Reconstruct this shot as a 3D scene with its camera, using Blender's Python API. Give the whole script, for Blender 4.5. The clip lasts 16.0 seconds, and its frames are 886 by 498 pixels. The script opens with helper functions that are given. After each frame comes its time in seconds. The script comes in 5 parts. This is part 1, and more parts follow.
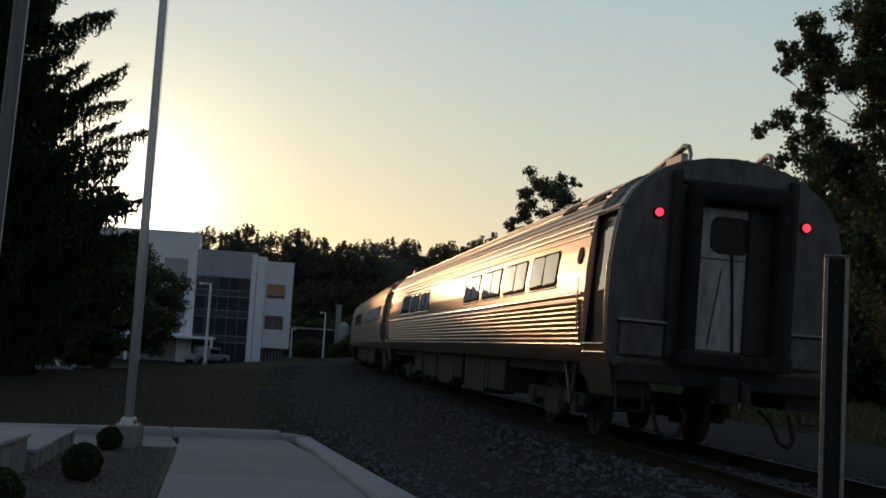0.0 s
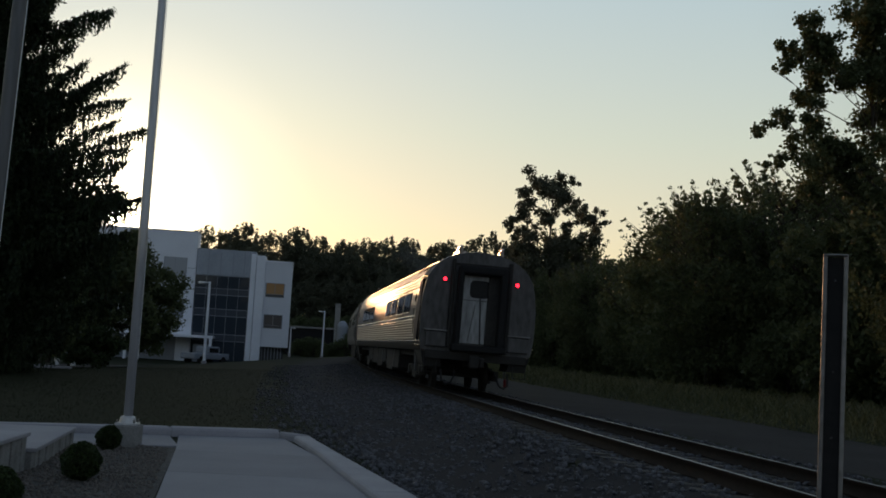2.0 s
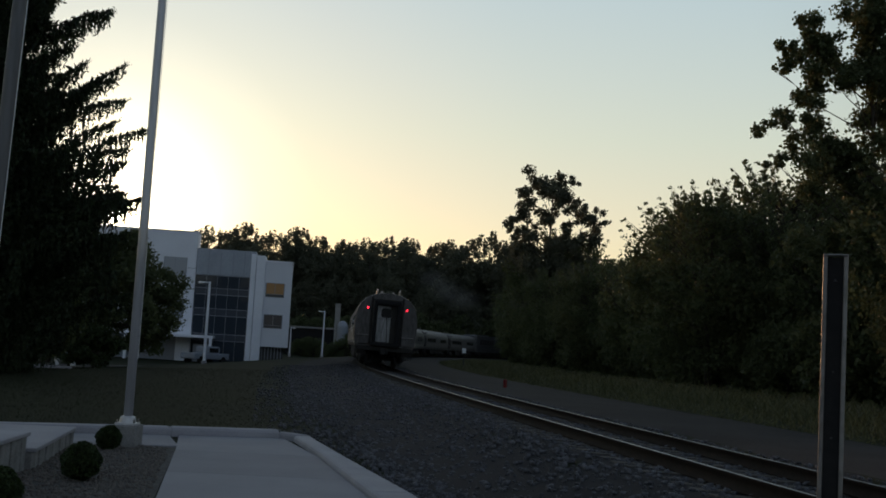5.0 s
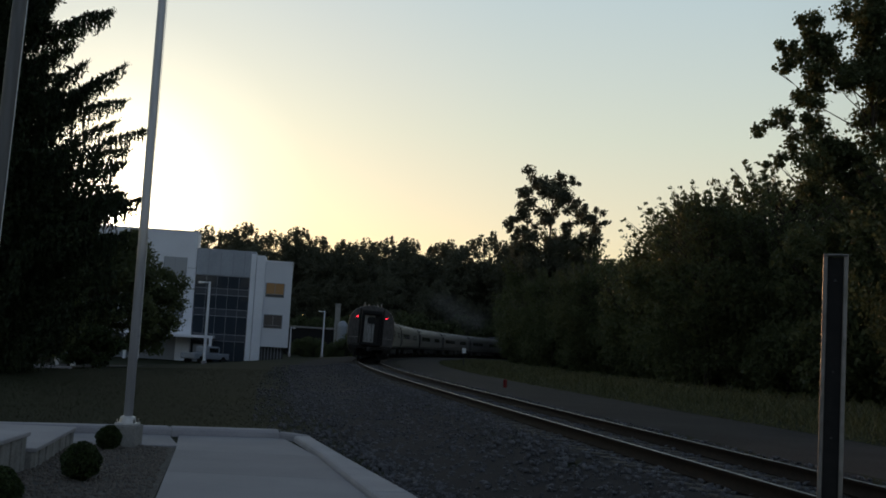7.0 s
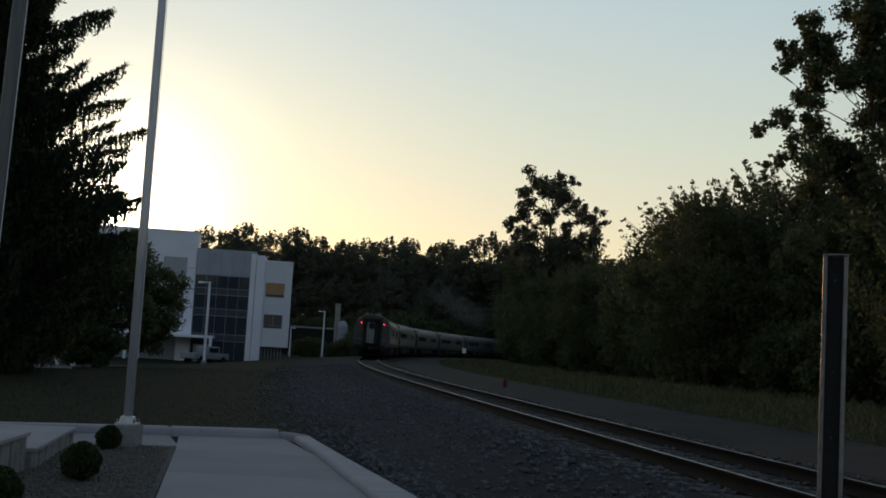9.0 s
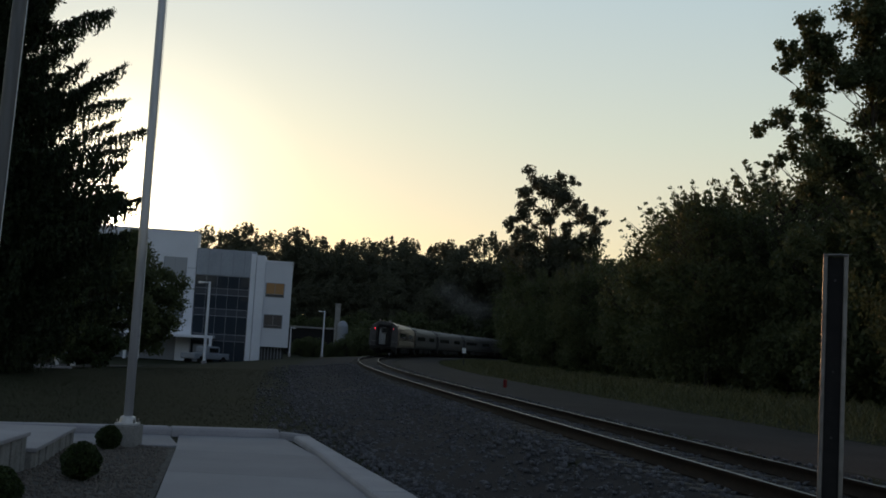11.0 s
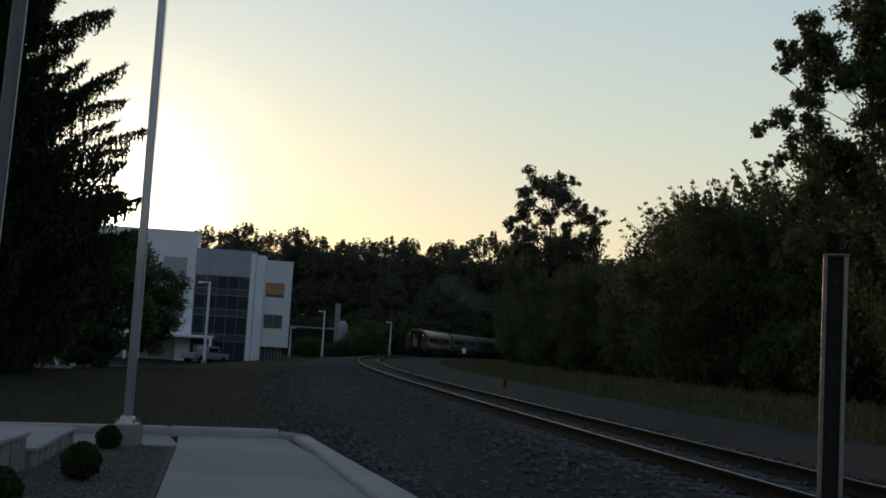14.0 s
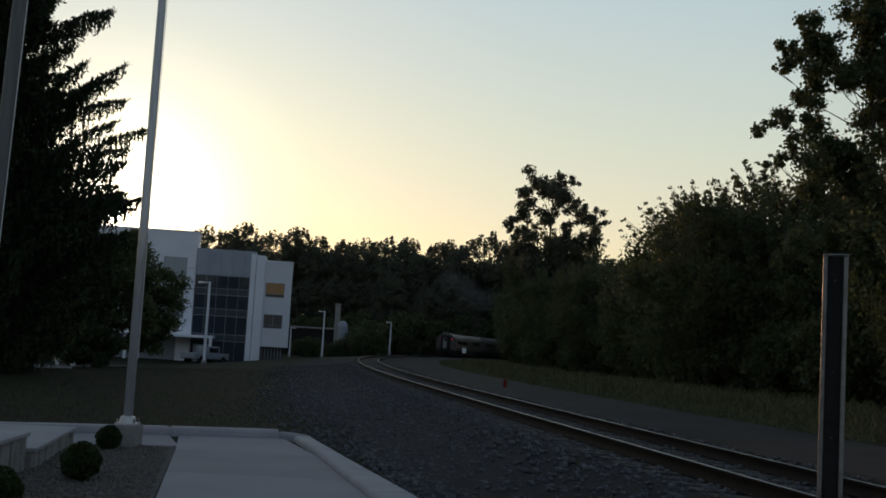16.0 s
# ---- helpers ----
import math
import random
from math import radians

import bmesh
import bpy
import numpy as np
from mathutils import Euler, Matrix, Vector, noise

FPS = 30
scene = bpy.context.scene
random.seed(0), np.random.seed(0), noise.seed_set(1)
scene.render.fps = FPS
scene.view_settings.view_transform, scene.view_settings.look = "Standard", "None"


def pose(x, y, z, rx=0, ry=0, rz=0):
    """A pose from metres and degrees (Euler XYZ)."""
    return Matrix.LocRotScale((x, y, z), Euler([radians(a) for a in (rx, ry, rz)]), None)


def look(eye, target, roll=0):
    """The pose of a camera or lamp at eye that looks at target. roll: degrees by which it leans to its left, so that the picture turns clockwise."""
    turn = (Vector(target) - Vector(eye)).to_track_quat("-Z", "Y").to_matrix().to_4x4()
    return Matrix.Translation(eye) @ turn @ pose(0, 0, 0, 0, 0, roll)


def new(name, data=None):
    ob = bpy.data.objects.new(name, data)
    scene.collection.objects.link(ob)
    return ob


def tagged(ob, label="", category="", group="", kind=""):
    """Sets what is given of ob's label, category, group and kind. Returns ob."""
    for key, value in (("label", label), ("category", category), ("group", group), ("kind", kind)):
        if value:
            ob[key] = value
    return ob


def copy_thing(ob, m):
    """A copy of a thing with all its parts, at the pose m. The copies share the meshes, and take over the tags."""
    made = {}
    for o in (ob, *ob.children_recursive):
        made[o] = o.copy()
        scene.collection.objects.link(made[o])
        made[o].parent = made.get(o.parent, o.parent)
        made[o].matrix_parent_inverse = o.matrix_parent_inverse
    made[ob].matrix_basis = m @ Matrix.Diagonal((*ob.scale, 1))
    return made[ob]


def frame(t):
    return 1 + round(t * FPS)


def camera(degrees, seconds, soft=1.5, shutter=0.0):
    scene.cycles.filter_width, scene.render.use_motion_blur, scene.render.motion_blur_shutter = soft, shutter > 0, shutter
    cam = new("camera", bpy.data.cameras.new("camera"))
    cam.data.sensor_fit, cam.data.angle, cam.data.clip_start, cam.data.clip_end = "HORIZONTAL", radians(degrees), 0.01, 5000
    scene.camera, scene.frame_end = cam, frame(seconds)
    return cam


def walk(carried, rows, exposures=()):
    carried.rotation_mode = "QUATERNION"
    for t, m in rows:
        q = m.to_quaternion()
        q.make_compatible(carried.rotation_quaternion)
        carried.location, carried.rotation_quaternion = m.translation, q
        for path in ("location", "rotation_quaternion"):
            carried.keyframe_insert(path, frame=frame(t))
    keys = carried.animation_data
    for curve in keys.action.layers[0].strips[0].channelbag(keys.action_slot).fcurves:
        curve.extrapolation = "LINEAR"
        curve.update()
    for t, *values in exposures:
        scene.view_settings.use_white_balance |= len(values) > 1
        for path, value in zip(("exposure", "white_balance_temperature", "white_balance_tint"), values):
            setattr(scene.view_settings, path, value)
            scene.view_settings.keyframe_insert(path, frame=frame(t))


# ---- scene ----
# The camera stands on the walk beside the line; it settles in the first moments.
cam = camera(43.09, 16.0, soft=1.75)
EYE = (0.0, 0.0, 1.55)


def aim(pitch, yaw, roll):
    """The camera's pose: degrees above the horizon, to the right of +y, and leaning left."""
    p, a = radians(pitch), radians(yaw)
    return look(EYE, (math.sin(a) * math.cos(p), math.cos(a) * math.cos(p), EYE[2] + math.sin(p)), roll)


walk(cam, [(0.0, aim(5.15, -0.05, 3.335)), (0.3, aim(5.10, 0.0, 3.335)), (16.0, aim(5.093, 0.0, 3.335))],
     exposures=[(0.0, -0.18), (1.5, -0.08), (3.0, 0.0), (16.0, 0.0)])

# ---- light: a low sun behind trees, clear evening sky ----
SUN_AZ, SUN_EL = radians(-16.5), radians(5.62)
SUN = Vector((math.sin(SUN_AZ) * math.cos(SUN_EL), math.cos(SUN_AZ) * math.cos(SUN_EL), math.sin(SUN_EL)))


def make_world():
    world = bpy.data.worlds.new("evening_sky")
    world.use_nodes = True
    scene.world = world
    nt = world.node_tree
    nt.nodes.clear()
    n, link = nt.nodes.new, nt.links.new
    out, total = n("ShaderNodeOutputWorld"), n("ShaderNodeAddShader")
    sky, bg = n("ShaderNodeTexSky"), n("ShaderNodeBackground")
    sky.sky_type, sky.sun_disc = "NISHITA", False
    sky.sun_elevation, sky.sun_rotation = SUN_EL, SUN_AZ
    sky.air_density, sky.dust_density, sky.ozone_density = 1.0, 0.35, 1.6
    bg.inputs["Strength"].default_value = SKY
    link(sky.outputs[0], bg.inputs["Color"])
    # haze: its colour goes by height above the horizon, its strength and the glare by distance from the sun
    tc, dot, parts = n("ShaderNodeTexCoord"), n("ShaderNodeVectorMath"), n("ShaderNodeSeparateXYZ")
    dot.operation = "DOT_PRODUCT"
    dot.inputs[1].default_value = SUN
    link(tc.outputs["Generated"], dot.inputs[0])
    link(tc.outputs["Generated"], parts.inputs[0])
    arc, share, root = n("ShaderNodeMath"), n("ShaderNodeMath"), n("ShaderNodeMath")
    arc.operation, share.operation, root.operation = "ARCCOSINE", "DIVIDE", "SQRT"
    share.inputs[1].default_value = math.pi
    link(dot.outputs["Value"], arc.inputs[0])
    link(arc.outputs[0], share.inputs[0])
    link(share.outputs[0], root.inputs[0])

    def ramp(stops, source):
        node = n("ShaderNodeValToRGB")
        marks = node.color_ramp.elements
        while len(marks) < len(stops):
            marks.new(0.5)
        for mark, (at, colour) in zip(marks, stops):
            mark.position, mark.color = at, (*colour, 1)
        link(source, node.inputs[0])
        return node.outputs[0]

    reach = [(math.sqrt(d / 180), (v, v, v)) for d, v in REACH]
    glare = [(math.sqrt(d / 180), c) for d, c in GLARE]
    height = [(math.sin(radians(d)), c) for d, c in HAZE]
    mix = n("ShaderNodeVectorMath")
    mix.operation = "MULTIPLY_ADD"
    link(ramp(height, parts.outputs["Z"]), mix.inputs[0])
    link(ramp(reach, root.outputs[0]), mix.inputs[1])
    link(ramp(glare, root.outputs[0]), mix.inputs[2])
    haze = n("ShaderNodeBackground")
    link(mix.outputs[0], haze.inputs["Color"])
    link(bg.outputs[0], total.inputs[0])
    link(haze.outputs[0], total.inputs[1])
    link(total.outputs[0], out.inputs["Surface"])


SKY = 0.044
# by degrees above the horizon
HAZE = [(0, (0.66, 0.50, 0.21)), (3.5, (0.65, 0.505, 0.30)), (6.5, (0.615, 0.522, 0.355)), (11, (0.52, 0.530, 0.415)), (14, (0.475, 0.515, 0.455)), (18, (0.42, 0.495, 0.495)), (30, (0.30, 0.38, 0.45)), (90, (0.12, 0.17, 0.23))]
# by degrees from the sun
REACH = [(0, 1.0), (33, 1.0), (41, 0.9), (60, 0.40), (90, 0.14), (180, 0.10)]
GLARE = [(0, (90, 80, 60)), (0.27, (90, 80, 60)), (0.36, (7, 6.0, 4.3)), (2, (2.6, 2.3, 1.8)), (4, (0.95, 0.88, 0.70)), (5.2, (0.46, 0.42, 0.33)), (7, (0.24, 0.19, 0.13)), (10, (0.11, 0.075, 0.04)), (15, (0.065, 0.03, 0.012)), (22, (0.02, 0.008, 0.0)),
         (35, (0, 0, 0)), (75, (0, 0, 0)), (105, (0.085, 0.103, 0.135)), (180, (0.165, 0.197, 0.26))]
make_world()
sun = new("sun", bpy.data.lights.new("sun", "SUN"))
sun.data.energy, sun.data.angle, sun.data.color = 0.95, radians(0.8), (1.0, 0.50, 0.22)
sun.matrix_world = look(SUN * 100, (0, 0, 0))


# ---- materials ----
def material(name, colours, rough=0.6, metal=0.0, scale=8.0, fine=60.0, bump=0.15, spec=0.5, streak=None, detail=6.0, spread=0.1, depth=0.01):
    """Two colours mixed by coarse and fine noise at real size, with uneven roughness and relief."""
    m = bpy.data.materials.new(name)
    m.use_nodes = True
    nt = m.node_tree
    n, link = nt.nodes.new, nt.links.new
    p = nt.nodes["Principled BSDF"]
    tc = n("ShaderNodeTexCoord")
    mp = n("ShaderNodeMapping")
    link(tc.outputs["Object"], mp.inputs["Vector"])
    if streak:
        mp.inputs["Scale"].default_value = streak
    a, b = n("ShaderNodeTexNoise"), n("ShaderNodeTexNoise")
    for tex, s in ((a, scale), (b, fine)):
        tex.inputs["Scale"].default_value, tex.inputs["Detail"].default_value = s, detail
        link(mp.outputs[0], tex.inputs["Vector"])
    mix = n("ShaderNodeMath")
    mix.operation = "MULTIPLY_ADD"
    mix.inputs[1].default_value = 0.5
    half = n("ShaderNodeMath")
    half.operation = "MULTIPLY"
    half.inputs[1].default_value = 0.5
    link(a.outputs["Fac"], half.inputs[0])
    link(b.outputs["Fac"], mix.inputs[0])
    link(half.outputs[0], mix.inputs[2])
    ramp = n("ShaderNodeValToRGB")
    ramp.color_ramp.elements[0].position, ramp.color_ramp.elements[1].position = 0.36, 0.64
    ramp.color_ramp.elements[0].color, ramp.color_ramp.elements[1].color = (*colours[0], 1), (*colours[1], 1)
    link(mix.outputs[0], ramp.inputs[0])
    info, hsv = n("ShaderNodeObjectInfo"), n("ShaderNodeHueSaturation")
    vary = n("ShaderNodeMapRange")
    vary.inputs["To Min"].default_value, vary.inputs["To Max"].default_value = 1 - spread, 1 + spread
    link(info.outputs["Random"], vary.inputs["Value"])
    link(vary.outputs[0], hsv.inputs["Value"])
    link(ramp.outputs[0], hsv.inputs["Color"])
    link(hsv.outputs[0], p.inputs["Base Color"])
    rr = n("ShaderNodeMapRange")
    rr.inputs["To Min"].default_value, rr.inputs["To Max"].default_value = max(rough - 0.1, 0.02), min(rough + 0.12, 1)
    link(a.outputs["Fac"], rr.inputs["Value"])
    link(rr.outputs[0], p.inputs["Roughness"])
    p.inputs["Metallic"].default_value = metal
    p.inputs["Specular IOR Level"].default_value = spec
    if bump:
        bp = n("ShaderNodeBump")
        bp.inputs["Strength"].default_value, bp.inputs["Distance"].default_value = bump, depth
        link(mix.outputs[0], bp.inputs["Height"])
        link(bp.outputs[0], p.inputs["Normal"])
    return m


def glowing(name, colour, strength):
    m = bpy.data.materials.new(name)
    m.use_nodes = True
    p = m.node_tree.nodes["Principled BSDF"]
    p.inputs["Base Color"].default_value = (*colour, 1)
    p.inputs["Emission Color"].default_value = (*colour, 1)
    p.inputs["Emission Strength"].default_value = strength
    return m


def leafy(name, dark, light, through_light=0.25):
    """Leaves: varied by leaf, letting some light through."""
    m = bpy.data.materials.new(name)
    m.use_nodes = True
    nt = m.node_tree
    n, link = nt.nodes.new, nt.links.new
    p = nt.nodes["Principled BSDF"]
    geo, ramp = n("ShaderNodeNewGeometry"), n("ShaderNodeValToRGB")
    ramp.color_ramp.elements[0].color, ramp.color_ramp.elements[1].color = (*dark, 1), (*light, 1)
    link(geo.outputs["Random Per Island"], ramp.inputs[0])
    link(ramp.outputs[0], p.inputs["Base Color"])
    p.inputs["Roughness"].default_value = 0.55
    p.inputs["Specular IOR Level"].default_value = 0.25
    tr, mix = n("ShaderNodeBsdfTranslucent"), n("ShaderNodeMixShader")
    link(ramp.outputs[0], tr.inputs["Color"])
    mix.inputs[0].default_value = through_light
    link(p.outputs[0], mix.inputs[1])
    link(tr.outputs[0], mix.inputs[2])
    link(mix.outputs[0], nt.nodes["Material Output"].inputs["Surface"])
    return m


def glass(name, tint, rough=0.03, spec=0.8, coat=0.6):
    m = bpy.data.materials.new(name)
    m.use_nodes = True
    p = m.node_tree.nodes["Principled BSDF"]
    p.inputs["Base Color"].default_value = (*tint, 1)
    p.inputs["Roughness"].default_value = rough
    p.inputs["Specular IOR Level"].default_value = spec
    p.inputs["Coat Weight"].default_value = coat
    p.inputs["Coat Roughness"].default_value = 0.02
    return m


STEEL = material("stainless_steel", ((0.19, 0.157, 0.137), (0.285, 0.238, 0.21)), 0.33, 0.95, 0.8, 26, 0.05, streak=(1, 0.25, 1))
ROOF_STEEL = material("weathered_roof_steel", ((0.27, 0.232, 0.205), (0.40, 0.35, 0.315)), 0.34, 0.95, 0.7, 18, 0.06, streak=(1, 0.3, 1))
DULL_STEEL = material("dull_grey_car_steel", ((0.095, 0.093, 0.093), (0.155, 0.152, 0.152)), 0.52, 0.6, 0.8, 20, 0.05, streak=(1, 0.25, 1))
END_PAINT = material("grimy_end_sheet", ((0.038, 0.036, 0.037), (0.11, 0.106, 0.107)), 0.5, 0.3, 1.0, 9, 0.06, streak=(1, 1, 0.35))
BLACK = material("dark_rubber", ((0.010, 0.010, 0.011), (0.020, 0.019, 0.019)), 0.85, 0, 3, 30, 0.1, spec=0.25)
GRIME = material("underframe_grime", ((0.012, 0.011, 0.010), (0.034, 0.030, 0.027)), 0.85, 0.0, 3, 25, 0.2)
DOOR_PAINT = material("streaked_door_paint", ((0.17, 0.17, 0.175), (0.42, 0.42, 0.425)), 0.55, 0.1, 2.2, 14, 0.04, streak=(1, 1, 0.2))
END_GLASS = material("dirty_door_glass", ((0.010, 0.010, 0.011), (0.02, 0.02, 0.021)), 0.45, 0, 2, 20, 0, spec=0.2)
TRAIN_GLASS = glass("train_glass", (0.015, 0.017, 0.02))
BRIGHT = material("polished_trim", ((0.42, 0.40, 0.37), (0.55, 0.53, 0.50)), 0.2, 1.0, 2, 20, 0.02)
RED_GLOW = glowing("red_marker", (1.0, 0.022, 0.048), 3.6)
RED_LENS = material("red_lens", ((0.1125, 0.0080, 0.0120), (0.1575, 0.0160, 0.0160)), 0.2, 0, 3, 30, 0)
LOCO_PAINT = material("locomotive_paint", ((0.05, 0.052, 0.06), (0.09, 0.092, 0.10)), 0.4, 0.2, 1.5, 14, 0.05)
CONCRETE = material("pale_concrete", ((0.2187, 0.2181, 0.2435), (0.2941, 0.2883, 0.3153)), 0.85, 0, 1.1, 45, 0.25)
KERB = material("kerb_concrete", ((0.2837, 0.2782, 0.306), (0.3784, 0.3709, 0.401)), 0.85, 0, 1.6, 50, 0.3)
BLOCK = material("split_block", ((0.18, 0.175, 0.17), (0.32, 0.31, 0.30)), 0.9, 0, 5, 40, 0.8, depth=0.02)
GRAVEL_BED = material("bed_gravel", ((0.07392, 0.07056, 0.0672), (0.1613, 0.1546, 0.1445)), 0.95, 0, 9, 55, 1.0, depth=0.03, spec=0.12)
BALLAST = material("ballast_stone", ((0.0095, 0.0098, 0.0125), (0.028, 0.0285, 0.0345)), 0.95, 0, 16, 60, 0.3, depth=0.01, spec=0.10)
PEA = material("pea_gravel", ((0.09608, 0.084, 0.0756), (0.2358, 0.21, 0.189)), 0.9, 0, 20, 90, 0.3, spread=0.4, spec=0.15)
STONE = material("loose_stone", ((0.030, 0.0305, 0.035), (0.165, 0.167, 0.185)), 0.85, 0, 9, 60, 0.3, spread=0.5, spec=0.12)
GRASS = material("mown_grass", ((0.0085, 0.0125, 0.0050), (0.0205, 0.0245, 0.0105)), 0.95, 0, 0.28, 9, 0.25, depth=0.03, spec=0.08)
ROAD = material("packed_gravel_road", ((0.026, 0.024, 0.0235), (0.062, 0.058, 0.056)), 0.95, 0, 0.35, 30, 0.6, depth=0.02, spec=0.08)
ASPHALT = material("asphalt", ((0.06, 0.06, 0.06), (0.11, 0.11, 0.108)), 0.9, 0, 0.8, 40, 0.3, spec=0.12)
RAIL_TOP = material("worn_rail", ((0.16, 0.15, 0.145), (0.24, 0.23, 0.225)), 0.45, 1.0, 2, 30, 0.02)
RUST = material("rusty_rail", ((0.010, 0.007, 0.0055), (0.028, 0.019, 0.015)), 0.9, 0.0, 6, 40, 0.3, spec=0.2)
TIMBER = material("tie_timber", ((0.028, 0.024, 0.02), (0.075, 0.065, 0.055)), 0.9, 0, 3, 25, 0.6, streak=(0.2, 1, 1), spread=0.3)
ALUMINIUM = material("brushed_aluminium", ((0.42, 0.42, 0.44), (0.56, 0.56, 0.58)), 0.42, 0.55, 1.5, 25, 0.03, streak=(1, 1, 0.1))
GALV = material("galvanised_steel", ((0.15, 0.145, 0.14), (0.25, 0.24, 0.235)), 0.45, 0.6, 7, 30, 0.05)
# darker copy of ALUMINIUM: the near flagpole's shadow side is in its colour
SHADED_POLE = material("shaded_aluminium", ((0.10, 0.10, 0.105), (0.17, 0.17, 0.175)), 0.5, 0.3, 1.5, 25, 0.03, streak=(1, 1, 0.1))
DARK_METAL = material("dark_bronze_metal", ((0.03, 0.03, 0.032), (0.06, 0.06, 0.062)), 0.5, 0.4, 3, 30, 0.05)
WHITE_PANEL = material("white_wall_panel", ((0.6798, 0.7004, 0.7632), (0.7828, 0.8034, 0.8692)), 0.6, 0, 0.35, 8, 0.03)
GREY_PANEL = material("blue_grey_panel", ((0.24, 0.27, 0.32), (0.34, 0.37, 0.43)), 0.4, 0.2, 0.4, 8, 0.03)
FACADE_GLASS = glass("facade_glass", (0.035, 0.045, 0.06), 0.06, 0.3, 0.0)
# left block's panes: paler and rougher than FACADE_GLASS
PALE_GLASS = glass("pale_grey_blue_glass", (0.26, 0.29, 0.34), 0.4)
MULLION = material("mullion_metal", ((0.20, 0.22, 0.26), (0.28, 0.30, 0.34)), 0.45, 0.3, 2, 20, 0.02)
WHITE_PAINT = material("white_paint", ((0.70, 0.70, 0.70), (0.82, 0.82, 0.82)), 0.5, 0, 2, 20, 0.03)
BARK = material("bark", ((0.03, 0.024, 0.018), (0.085, 0.07, 0.055)), 0.95, 0, 3, 20, 1.0, streak=(1, 1, 0.25), depth=0.04)
LEAF = leafy("broad_leaf", (0.065, 0.08, 0.036), (0.125, 0.145, 0.068), 0.45)
# leaves of the distant trees: haze put into the colour, paler and greyer than LEAF
LEAF_HAZED = leafy("hazed_leaf", (0.10, 0.105, 0.075), (0.15, 0.155, 0.105), 0.45)
NEEDLE = leafy("needle", (0.012, 0.022, 0.010), (0.035, 0.05, 0.02), 0.12)
WEED = leafy("tall_weed", (0.045, 0.055, 0.022), (0.15, 0.145, 0.07), 0.35)
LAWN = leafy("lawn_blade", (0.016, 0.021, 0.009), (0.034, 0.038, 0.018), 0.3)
BOX_LEAF = leafy("clipped_leaf", (0.015, 0.028, 0.008), (0.045, 0.065, 0.02), 0.15)


# ---- mesh helpers ----
def part(name, bm, mat, parent=None, label="", smooth=False):
    """Links a bmesh as one mesh object, under a thing where one is given."""
    me = bpy.data.meshes.new(name)
    bm.to_mesh(me)
    bm.free()
    return place(name, me, mat, parent, label, smooth)


def place(name, me, mat, parent=None, label="", smooth=False):
    if mat and not me.materials:
        me.materials.append(mat)
    if smooth:
        me.polygons.foreach_set("use_smooth", [True] * len(me.polygons))
    ob = new(name, me)
    ob.parent = parent
    if label:
        ob["label"] = label
    return ob


def arrays(name, verts, faces):
    """A mesh from numpy vertices and equal-sided faces."""
    me = bpy.data.meshes.new(name)
    verts, faces = np.asarray(verts, np.float32), np.asarray(faces, np.int32)
    me.vertices.add(len(verts))
    me.vertices.foreach_set("co", verts.ravel())
    me.loops.add(faces.size)
    me.loops.foreach_set("vertex_index", faces.ravel())
    me.polygons.add(len(faces))
    me.polygons.foreach_set("loop_start", np.arange(0, faces.size, faces.shape[1], dtype=np.int32))
    me.update(calc_edges=True)
    return me


def empty(name, m=None, **tags):
    ob = new(name)
    ob.empty_display_size = 0.2
    if m is not None:
        ob.matrix_basis = m
    return tagged(ob, **tags)


def box(bm, x0, x1, y0, y1, z0, z1, bevel=0.0, m=None):
    """Adds a box, with rounded edges where bevel is given."""
    made = bmesh.ops.create_cube(bm, size=1.0)["verts"]
    bmesh.ops.transform(bm, verts=made, matrix=Matrix.Translation(((x0 + x1) / 2, (y0 + y1) / 2, (z0 + z1) / 2)) @ Matrix.Diagonal((x1 - x0, y1 - y0, z1 - z0, 1)))
    if bevel:
        edges = list({e for v in made for e in v.link_edges})
        out = bmesh.ops.bevel(bm, geom=edges, offset=bevel, segments=2, affect="EDGES", profile=0.5)
        made = list({v for f in out["faces"] for v in f.verts} | {v for v in made if v.is_valid})
    if m is not None:
        bmesh.ops.transform(bm, verts=made, matrix=m)
    return bm


def boxed(*dims, bevel=0.0, m=None):
    return box(bmesh.new(), *dims, bevel=bevel, m=m)


def tube(bm, points, radii, sides=8, caps=True):
    """A tapered tube along points."""
    rings = []
    points = [Vector(p) for p in points]
    for i, p in enumerate(points):
        d = (points[min(i + 1, len(points) - 1)] - points[max(i - 1, 0)]).normalized()
        q = d.to_track_quat("Z", "Y")
        r = radii[i] if hasattr(radii, "__len__") else radii
        rings.append([bm.verts.new(p + q @ Vector((r * math.cos(a), r * math.sin(a), 0))) for a in (2 * math.pi * k / sides for k in range(sides))])
    for a, b in zip(rings, rings[1:]):
        for k in range(sides):
            bm.faces.new((a[k], a[(k + 1) % sides], b[(k + 1) % sides], b[k]))
    if caps:
        bm.faces.new(rings[0][::-1])
        bm.faces.new(rings[-1])
    return bm


def prism(bm, outline, z0, z1, bevel=0.0):
    """An upright slab over an outline of (x, y)."""
    low = [bm.verts.new((x, y, z0)) for x, y in outline]
    high = [bm.verts.new((x, y, z1)) for x, y in outline]
    n = len(outline)
    top = bm.faces.new(high)
    bm.faces.new(low[::-1])
    for i in range(n):
        bm.faces.new((low[i], low[(i + 1) % n], high[(i + 1) % n], high[i]))
    bmesh.ops.recalc_face_normals(bm, faces=bm.faces)
    if bevel:
        bmesh.ops.bevel(bm, geom=list(top.edges), offset=bevel, segments=2, affect="EDGES", profile=0.5)
    return bm


